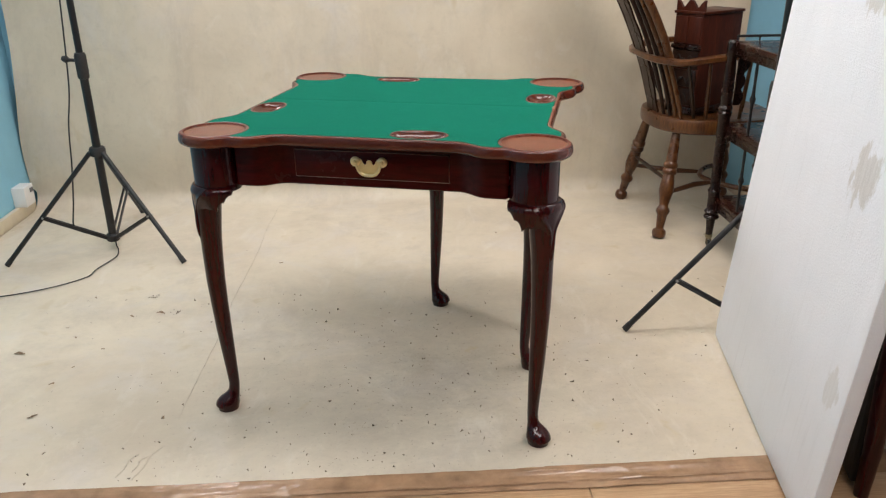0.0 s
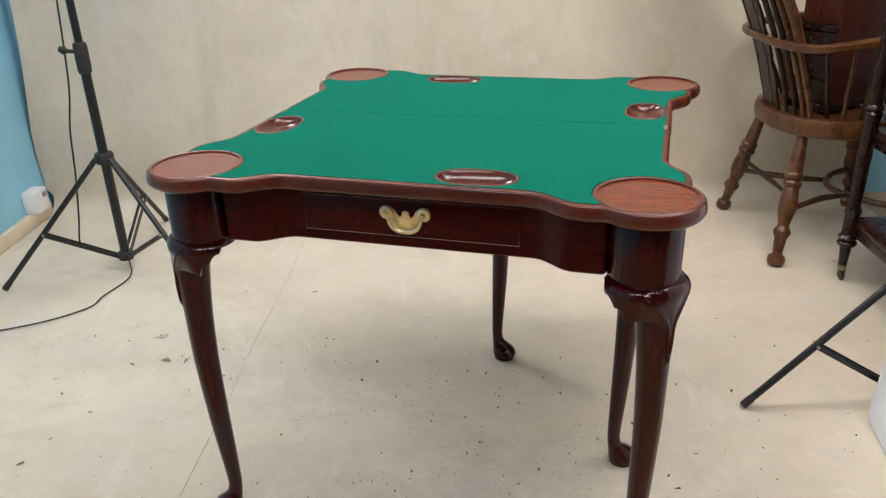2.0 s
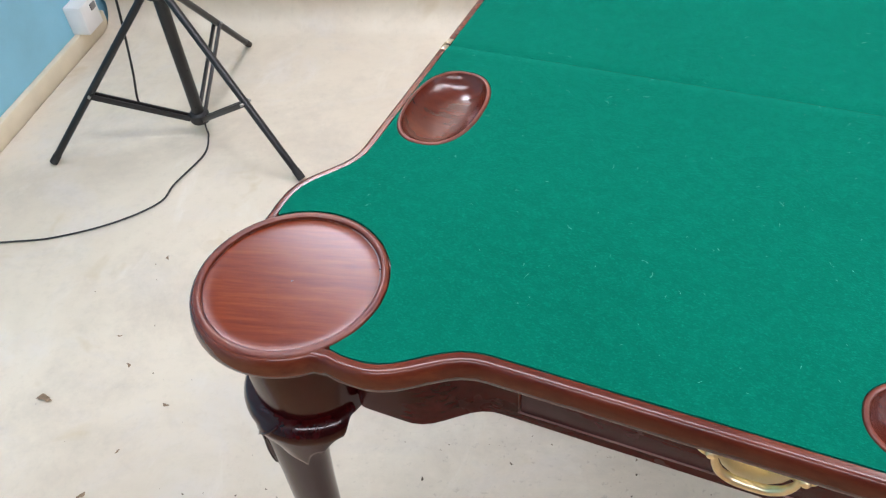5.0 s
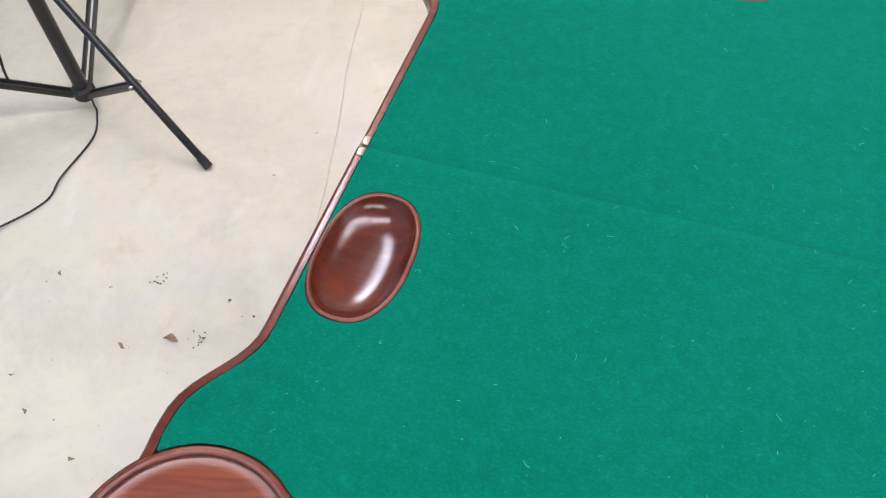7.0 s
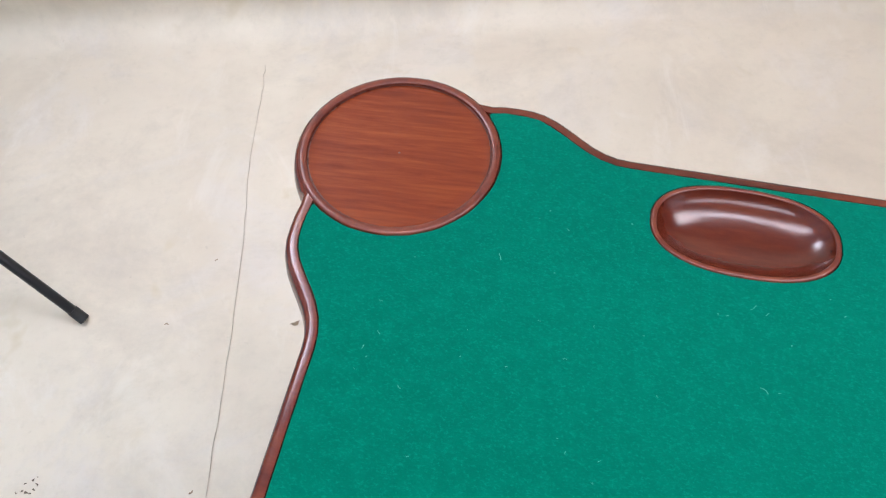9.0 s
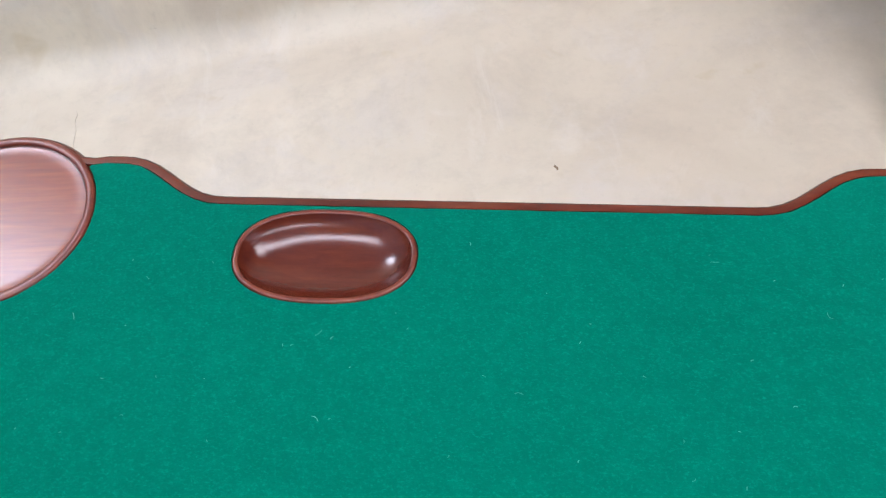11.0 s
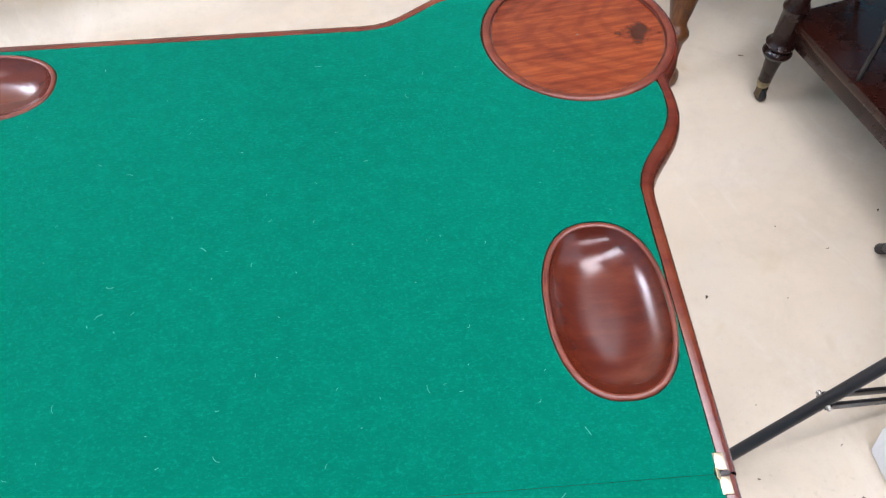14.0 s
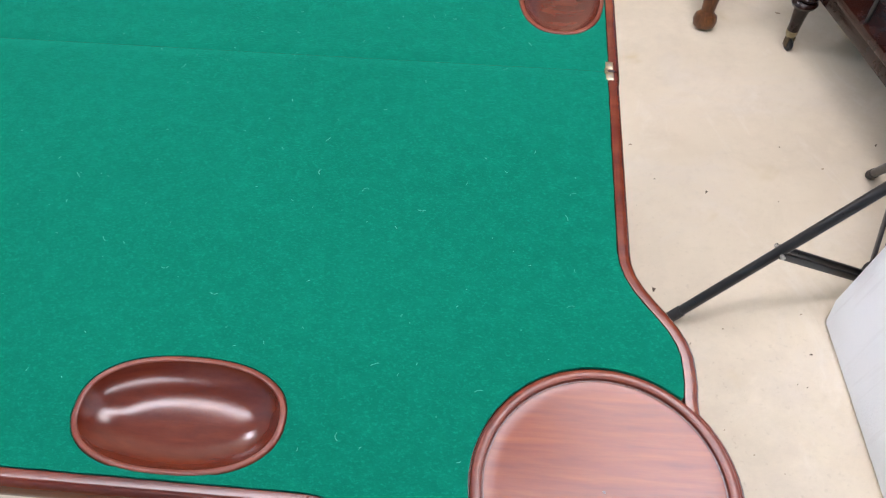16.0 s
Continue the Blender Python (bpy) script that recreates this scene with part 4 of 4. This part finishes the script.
def windsor_chair():
    ch = empty("windsor_chair", CHAIR, label="high-backed elm Windsor armchair with turned legs", category="chair")
    bm = bmesh.new()
    rings(bm, [[(p.x, p.y, z) for p in seat_loop(k)] for k, z in ((0.93, 0.398), (0.985, 0.404), (1.0, 0.416), (1.0, 0.444), (0.98, 0.456), (0.9, 0.459), (0.7, 0.450), (0.4, 0.444))])
    part("seat", bm, WINDSOR, ch, "dished elm seat")
    tops = ((0.080, -0.140), (0.062, 0.140), (0.40, -0.155), (0.40, 0.155))
    feet = ((0.005, -0.252), (0.005, 0.252), (0.475, -0.242), (0.475, 0.242))
    for t, f in zip(tops, feet):
        part("leg", windsor_leg((*t, 0.400), (*f, 0.002)), WINDSOR, ch, "turned elm leg with ball foot")

    def on_leg(i, z):
        k = (0.400 - z) / 0.398
        return Vector((*(Vector(tops[i]).lerp(Vector(feet[i]), k)), z))

    # crinoline stretcher: a bow between the front legs, short spurs from the rear legs
    bow = smooth_path([on_leg(2, 0.16), (0.33, -0.13, 0.165), (0.265, 0.0, 0.168), (0.33, 0.13, 0.165), on_leg(3, 0.16)], 8)
    part("stretcher", tube(bow, 0.0105, 10), WINDSOR, ch, "bowed crinoline stretcher")
    for i, y in ((0, -0.075), (1, 0.075)):
        part("stretcher", tube([on_leg(i, 0.17), (0.19, y * 1.35, 0.168), (0.285, y, 0.167)], [0.008, 0.0115, 0.008], 10), WINDSOR, ch)
    part("stretcher", turned(on_leg(0, 0.215), on_leg(1, 0.215), [(0, 0.006), (0.3, 0.008), (0.5, 0.0095), (0.7, 0.008), (1, 0.006)], 10), WINDSOR_DARK, ch)

    # arm bow
    half = [(-0.038, 0.0, 0.682), (-0.033, 0.10, 0.680), (-0.011, 0.185, 0.679), (0.030, 0.245, 0.680), (0.08, 0.272, 0.688), (0.19, 0.270, 0.699), (0.30, 0.265, 0.704), (0.345, 0.272, 0.705)]
    path = smooth_path([(x, -y, z) for x, y, z in reversed(half)] + half[1:], 6)
    bm = bmesh.new()
    loops = []
    for i, p in enumerate(path):
        d = (path[min(i + 1, len(path) - 1)] - path[max(i - 1, 0)]).normalized()
        nn = Vector((-d.y, d.x, 0))
        w, h = 0.019, 0.0115
        loops.append([p + nn * (w * c) + Vector((0, 0, h * s)) for c, s in ((-1, -0.6), (-0.7, -1), (0.7, -1), (1, -0.6), (1, 0.6), (0.7, 1), (-0.7, 1), (-1, 0.6))])
    rings(bm, loops)
    part("arm_bow", bm, WINDSOR, ch, "bent wooden arm bow")
    for sy in (-1, 1):
        for k, (fx, fy, tx, ty, tz) in enumerate(((0.133, 0.165, 0.05, 0.262, 0.680), (0.165, 0.195, 0.13, 0.268, 0.688), (0.225, 0.19, 0.205, 0.266, 0.694), (0.30, 0.19, 0.285, 0.262, 0.698))):
            part("arm_spindle", turned((fx, sy * fy, 0.450), (tx, sy * ty, tz), [(0, 0.006), (0.3, 0.0095), (0.6, 0.0075), (1, 0.0055)], 10), WINDSOR_DARK if k == 0 else WINDSOR, ch)

    # tall raked back: hoop, spindles, pierced splat
    def back_at(y, z):
        dz = z - 0.44
        return Vector((0.030 + 1.9 * y * y * (1 - 0.7 * dz) - 0.20 * dz - 0.37 * dz * dz, y * (1 + 0.12 * dz), z))

    hoop = [back_at(-0.176, 0.685), back_at(-0.180, 0.78), back_at(-0.178, 0.90), back_at(-0.150, 1.02), back_at(-0.08, 1.09), back_at(0.0, 1.11), back_at(0.08, 1.09), back_at(0.150, 1.02), back_at(0.178, 0.90), back_at(0.180, 0.78), back_at(0.176, 0.685)]
    part("back_hoop", tube(smooth_path(hoop, 8), 0.0150, 12), WINDSOR, ch, "bent wooden back hoop")
    for y, zt in ((-0.168, 0.68), (-0.147, 1.02), (-0.122, 1.05), (-0.088, 1.08), (0.088, 1.08), (0.122, 1.05), (0.147, 1.02), (0.168, 0.68)):
        pts = [back_at(y, 0.446 + (zt - 0.446) * k / 10) for k in range(11)]
        part("back_spindle", tube(pts, [0.0058 + 0.0034 * math.sin(math.pi * (0.12 + 0.7 * k / 10)) for k in range(11)], 10), WINDSOR if abs(y) > 0.13 else WINDSOR_DARK, ch)
    # splat built of lobed strips with openings between them
    splat = None
    for k, (y0, ph) in enumerate(((-0.036, 0.0), (0.0, 1.6), (0.036, 0.0))):
        bm = bmesh.new()
        loops = []
        for i in range(41):
            z = 0.446 + 0.643 * i / 40
            c = back_at(y0, z)
            w = 0.0125 + 0.0105 * abs(math.sin((z - 0.4) * 30 + ph))
            loops.append([c + Vector((dx, dy * w, 0)) for dx, dy in ((-0.004, -1), (0.004, -1), (0.004, 1), (-0.004, 1))])
        rings(bm, loops)
        if splat is None:
            splat = part("splat", bm, WINDSOR_DARK, ch, "pierced dark wooden back splat")
        else:
            part("splat_strip", bm, WINDSOR_DARK, splat)
    for i in range(5):
        z = 0.50 + 0.125 * i
        bm = tube([back_at(-0.05, z), back_at(-0.02, z + 0.012), back_at(0.02, z + 0.012), back_at(0.05, z)], 0.006, 8)
        part("splat_strip", bm, WINDSOR_DARK, splat)
    return ch


windsor_chair()


def table_cabinet():
    """Small mahogany cabinet that stands on the chair's seat, its drawers to the side."""
    m = CHAIR @ pose(0.2236, 0.0116, 0.455, 0, 0, 30.5)
    cab = empty("table_cabinet", m, label="small mahogany cabinet with carved drawers standing on chair seat", category="cabinet")
    w, d, h = 0.122, 0.064, 0.376
    part("carcass", box(-w, -d, 0.0, w, d, h, 0.003), CHEST_WOOD, cab)
    part("top", box(-w - 0.006, -d - 0.006, h, w + 0.006, d + 0.006, h + 0.012, 0.004), CHEST_WOOD, cab, "moulded top board")
    part("base", box(-w - 0.005, -d - 0.005, 0.0, w + 0.005, d + 0.005, 0.026, 0.004), ROSEWOOD, cab)
    for y0, y1 in ((-d + 0.004, -0.003), (0.003, d - 0.004)):
        part("door_panel", box(-w - 0.005, y0, 0.268, -w + 0.006, y1, 0.368, 0.003), CHEST_WOOD, cab, "plain upper door panel")
    part("moulding", box(-w - 0.011, -d - 0.003, 0.246, -w + 0.004, d + 0.003, 0.264, 0.004), ROSEWOOD, cab, "dark projecting moulding")
    for z in (0.032, 0.104, 0.176):
        dr = part("drawer", box(-w - 0.006, -d + 0.004, z, -w + 0.008, d - 0.004, z + 0.066, 0.003), WINDSOR_DARK, cab, "dark carved drawer front")
        part("knob", lathe([(0.0001, 0.014), (0.005, 0.013), (0.007, 0.009), (0.0035, 0.004), (0.0035, 0.0)], 12, m=pose(-w - 0.006, 0, z + 0.034, 0, -90, 0)), BLACK, dr)
        for sy in (-1, 1):
            vine = smooth_path([(-w - 0.0065, sy * (0.012 + 0.040 * t), z + 0.033 + 0.018 * math.sin(t * 7 + z * 30)) for t in (0, 0.25, 0.5, 0.75, 1.0)], 5)
            part("carving", tube(vine, 0.0028, 6), GLASS_BLACK, dr)
    crest = bmesh.new()
    loop = [(-d, 0.0)] + [(-d + 2 * d * i / 24, 0.010 + 0.030 * abs(math.cos(i / 24 * math.pi * 2)) ** 1.5) for i in range(25)] + [(d, 0.0)]
    rings(crest, [[(x, y, z + h + 0.012) for y, z in loop] for x in (-w, -w + 0.012)])
    part("crest", crest, CHEST_WOOD, cab, "shaped wooden gallery")


table_cabinet()


# ---------------------------------------------------------------- whatnot
def whatnot():
    m = pose(0.9415, 0.974, 0, 0, 0, 15)           # x along the back wall, y away from the camera
    w = empty("whatnot", m, label="dark mahogany three-tier whatnot on brass castors", category="shelf stand")
    lx, ly = 0.40, -0.62
    shelves = []
    for z, label in ((0.182, "lower shelf"), (0.458, "middle shelf"), (0.748, "top shelf")):
        bm = box(-0.012, ly - 0.012, z, lx + 0.012, 0.012, z + 0.020, 0.005)
        shelves.append(part("shelf", bm, SHELF_WOOD, w, "polished mahogany " + label))
        part("shelf_rail", box(0.012, -0.008, z - 0.030, lx - 0.012, 0.004, z, 0.002), ROSEWOOD, w)
        part("shelf_rail", box(-0.008, ly + 0.012, z - 0.030, 0.006, -0.012, z, 0.002), ROSEWOOD, w)
        part("shelf_rail", box(lx - 0.006, ly + 0.012, z - 0.030, lx + 0.008, -0.012, z, 0.002), ROSEWOOD, w)
    for x, y in ((-0.011, 0), (lx, 0), (-0.011, ly), (lx, ly)):
        prof = [(0.008, 0.046), (0.0125, 0.048), (0.0140, 0.080), (0.0170, 0.112), (0.026, 0.117), (0.0285, 0.123), (0.026, 0.129), (0.020, 0.133), (0.026, 0.138), (0.0285, 0.144), (0.024, 0.150), (0.0205, 0.155), (0.0205, 0.212), (0.0225, 0.218), (0.0245, 0.225), (0.021, 0.232), (0.0180, 0.24),
                (0.0185, 0.30), (0.0195, 0.40), (0.0195, 0.43), (0.0215, 0.438), (0.0215, 0.500), (0.0245, 0.512), (0.0260, 0.520), (0.0215, 0.526), (0.0255, 0.533), (0.0240, 0.540), (0.0190, 0.546), (0.0210, 0.58), (0.0200, 0.66), (0.0165, 0.71), (0.0200, 0.716), (0.0200, 0.765), (0.016, 0.772)]
        post = part("post", lathe(prof, 20, m=pose(x, y, 0)), ROSEWOOD, w, "turned dark post")
        part("castor_cup", lathe([(0.005, 0.033), (0.0100, 0.034), (0.0125, 0.040), (0.0136, 0.050), (0.0128, 0.0515)], 16, m=pose(x, y, 0)), OLD_BRASS, post, "worn brass castor cup")
        for side in (-1, 1):
            part("castor_fork", box(x + side * 0.0072 - 0.0012, y - 0.011, 0.010, x + side * 0.0072 + 0.0012, y + 0.005, 0.036, 0.001), DARK_BRASS, post)
        part("castor_wheel", lathe([(0.003, -0.0055), (0.0115, -0.0055), (0.0140, -0.003), (0.0140, 0.003), (0.0115, 0.0055), (0.003, 0.0055)], 18, m=pose(x, y - 0.006, 0.0150, 0, 90, 0)), BLACK, post, "dark castor wheel")
    spin = [(0, 0.0045), (0.12, 0.0055), (0.30, 0.0045), (0.44, 0.0060), (0.48, 0.0095), (0.5, 0.0105), (0.52, 0.0095), (0.56, 0.0060), (0.72, 0.0045), (0.88, 0.0055), (1, 0.0045)]
    for y in (-0.178,):
        part("spindle", turned((0, y, 0.478), (0, y, 0.72), spin, 12), BLACK, w, "thin dark turned spindle")
        part("spindle", turned((0, y, 0.202), (0, y, 0.430), spin, 12), BLACK, w, "thin dark turned spindle")
    for x in (0.13, 0.27):
        part("spindle", turned((x, 0.0, 0.202), (x, 0.0, 0.430), spin, 12), BLACK, w, "thin dark turned spindle")
    # wavy brackets beside the corner post
    for z0 in (0.545,):
        bm = bmesh.new()
        loops = []
        for i in range(25):
            z = z0 + 0.165 * i / 24
            wv = 0.020 + 0.012 * abs(math.sin(i / 24 * math.pi * 3)) + 0.02 * (i / 24) ** 4
            loops.append([(0.015, -0.004, z), (0.015 + wv, -0.004, z), (0.015 + wv, 0.004, z), (0.015, 0.004, z)])
        rings(bm, loops)
        part("bracket", bm, ROSEWOOD, w, "fretted side bracket")
    part("gallery_rail", tube([(0.0, 0.0, 0.785), (lx, 0.0, 0.785)], 0.0045, 8), BLACK, w, "thin dark gallery rail")
    for i in range(6):
        part("gallery_pin", tube([(lx * i / 5, 0, 0.765), (lx * i / 5, 0, 0.785)], 0.003, 8), BLACK, w)
    return w


whatnot()

# dark seat behind the board
def dark_stool():
    m = pose(1.066, -0.445, 0, 0, 0, 0)
    st = empty("dark_chair", m, label="black leather panelled chair on dark mahogany legs", category="chair")
    part("seat", box(0.03, 0.02, 0.24, 0.50, 0.50, 0.46, 0.03, seg=3), LEATHER, st, "black leather padded seat")
    part("side_panel", box(0.004, 0.03, 0.012, 0.030, 0.50, 1.04, 0.006, seg=3), LEATHER, st, "black leather side panel")
    for x, y, top in ((0.024, 0.014, 1.05), (0.47, 0.02, 0.26), (0.024, 0.49, 0.30), (0.47, 0.48, 0.26)):
        part("leg", tube([(x, y, top), (x, y, 0.3 if top > 0.5 else 0.2), (x + 0.004, y, 0.1), (x, y - 0.004, -0.012)], [0.020, 0.022, 0.019, 0.015], 12), MAHOGANY_UP, st)
    return st


dark_stool()
cable([(1.12, -0.47, -0.006), (1.20, -0.455, -0.006), (1.30, -0.47, -0.006), (1.42, -0.44, -0.006)], 0.003, "thin black cable on the wooden floor")

# ---------------------------------------------------------------- litter on the canvas
def dry_leaf(x, y, size, turn, seed):
    rnd = random.Random(seed)
    bm = bmesh.new()
    n, loops = 8, []
    for i in range(n + 1):
        s = i / n
        w = size * 0.21 * math.sin(math.pi * min(1, s * 0.93 + 0.05)) * (0.6 + 0.7 * rnd.random())
        mid = size * 0.12 * math.sin(s * 5 + seed)
        z = 0.0026 + size * 0.045 * abs(math.sin(s * 4 + seed))
        loops.append([(size * (s - 0.5), mid - w, z + size * 0.04 * rnd.random()), (size * (s - 0.5), mid, z), (size * (s - 0.5), mid + w, z + size * 0.04 * rnd.random()), (size * (s - 0.5), mid, z - 0.0012)])
    rings(bm, loops)
    ob = part("dry_leaf", bm, LEAF, at=pose(x, y, 0.0, 0, 0, turn), smooth=False)
    return tagged(ob, label="small crumpled brown dry leaf lying on the canvas", category="leaf", group="dry leaves on the floor")


LEAVES = ((-1.119, -0.241, 0.040, 20), (-0.920, -0.368, 0.022, 80), (-0.626, 0.526, 0.022, 40), (-0.867, -0.514, 0.030, 40), (-0.537, -0.457, 0.020, 100), (-1.126, 0.137, 0.017, 120), (-0.851, 0.073, 0.036, 10), (-0.929, 0.034, 0.024, 170),
          (-1.083, -0.073, 0.012, 30), (-1.020, -0.124, 0.016, 140), (-0.917, -0.280, 0.012, 60), (-1.015, 0.137, 0.010, 20), (-0.840, 0.480, 0.010, 15), (-0.804, 0.618, 0.008, 70), (-0.692, 0.223, 0.010, 70), (-0.896, -0.172, 0.016, 0),
          (0.111, 0.971, 0.018, 100), (0.934, 1.096, 0.014, 150), (0.561, 0.630, 0.010, 10), (0.834, 0.245, 0.007, 50), (0.940, 0.595, 0.008, 30), (0.652, -0.260, 0.009, 80), (0.755, -0.364, 0.009, 20))
for k, (x, y, size, turn) in enumerate(LEAVES):
    dry_leaf(x, y, size * 0.8, turn, k)

bm = bmesh.new()
rng = random.Random(11)
for i in range(560):
    a = rng.gauss(-0.05, 0.55)
    b = SHEET_FRONT + 0.02 + 0.95 * rng.random() ** 1.5
    if i < 26:                             # two little heaps of crumbs
        q = ROOM.inverted() @ Vector(((-0.804, 0.085, 0), (-0.930, 0.177, 0))[i % 2])
        a, b = rng.gauss(q.x, 0.009), rng.gauss(q.y, 0.009)
    if a > 0.9 - 0.1 * b and b < 0.2 or not LEFT + 0.1 < a < 1.2:
        continue
    p = ROOM @ Vector((a, b, 0))
    s = rng.choice((0.0010, 0.0014, 0.0018, 0.0025, 0.0036)) * rng.uniform(0.7, 1.2)
    mm = pose(p.x, p.y, 0.001 + s * 0.4, rng.uniform(0, 90), rng.uniform(0, 90), rng.uniform(0, 360)) @ Matrix.Diagonal((s * rng.uniform(0.8, 2.2), s, s * 0.6, 1))
    v = [bm.verts.new(mm @ Vector(q)) for q in ((1, 0, 0), (-0.5, 0.9, 0), (-0.5, -0.9, 0), (0, 0, 1))]
    for f in ((0, 1, 2), (0, 1, 3), (1, 2, 3), (2, 0, 3)):
        bm.faces.new([v[j] for j in f])
tagged(part("floor_grit", bm, GRIT, smooth=False), label="dark grit and crumbs scattered over the canvas floor", category="grit", kind="stuff")

# ---------------------------------------------------------------- tape along the front edge of the canvas
def tape_strip(parent, a0, a1, b0, width, z, seed):
    bm = bmesh.new()
    n = max(8, int((a1 - a0) * 170))
    loops = []
    for i in range(n + 1):
        a = a0 + (a1 - a0) * i / n
        loop = []
        for k in range(21):
            b = b0 + width * (k / 20 - 0.5) + 0.006 * noise.noise((a * 3, seed, 0))
            zz = z + 0.0028 * max(0, noise.noise((a * 9, b * 60, seed))) + 0.0016 * max(0, noise.noise((a * 40, b * 80, seed + 3))) + 0.0030 * max(0, noise.noise((a * 7 + b * 55, b * 190, seed + 6)) - 0.22)
            zz -= 0.003 * ease((-b - 0.578) / 0.02)
            loop.append((a, b, zz))
        loops.append(loop)
    rings(bm, loops, closed=False, caps=(False, False))
    return part("tape_strip", bm, TAPE, parent, at=ROOM)


tape = empty("packing_tape", Matrix(), label="wrinkled brown packing tape holding the canvas edge", category="tape")
tape_strip(tape, -1.6, -0.35, -0.590, 0.050, 0.0032, 1.0)
tape_strip(tape, -0.40, 0.32, -0.594, 0.050, 0.0042, 2.0)
tape_strip(tape, 0.28, 1.15, -0.590, 0.050, 0.0034, 3.0)
tape_strip(tape, -0.9, 0.1, -0.612, 0.048, 0.0018, 4.0)
tape_strip(tape, 0.05, 1.2, -0.614, 0.048, 0.0016, 5.0)

# laminate planks in front of the canvas
plank_meshes = {}
for r in range(23):
    b = SHEET_FRONT - 0.1285 * r
    start = LEFT + 0.001 - (r * 0.37) % 1.2
    while start < RIGHT - 0.05:
        a0, a1 = max(start, LEFT + 0.001), min(start + 1.2, RIGHT - 0.001)
        start += 1.2016
        length = round(a1 - a0, 3)
        if length < 0.06:
            continue
        if length not in plank_meshes:
            plank_meshes[length] = mesh_of("plank", box(-length / 2, -0.0635, -0.008, length / 2, 0.0635, 0.0, 0.0012), PLANK)
        ob = new("plank", plank_meshes[length])
        ob.parent = floor
        ob.matrix_parent_inverse = ROOM.inverted()
        ob.matrix_basis = ROOM @ pose((a0 + a1) / 2, b, -0.0035)
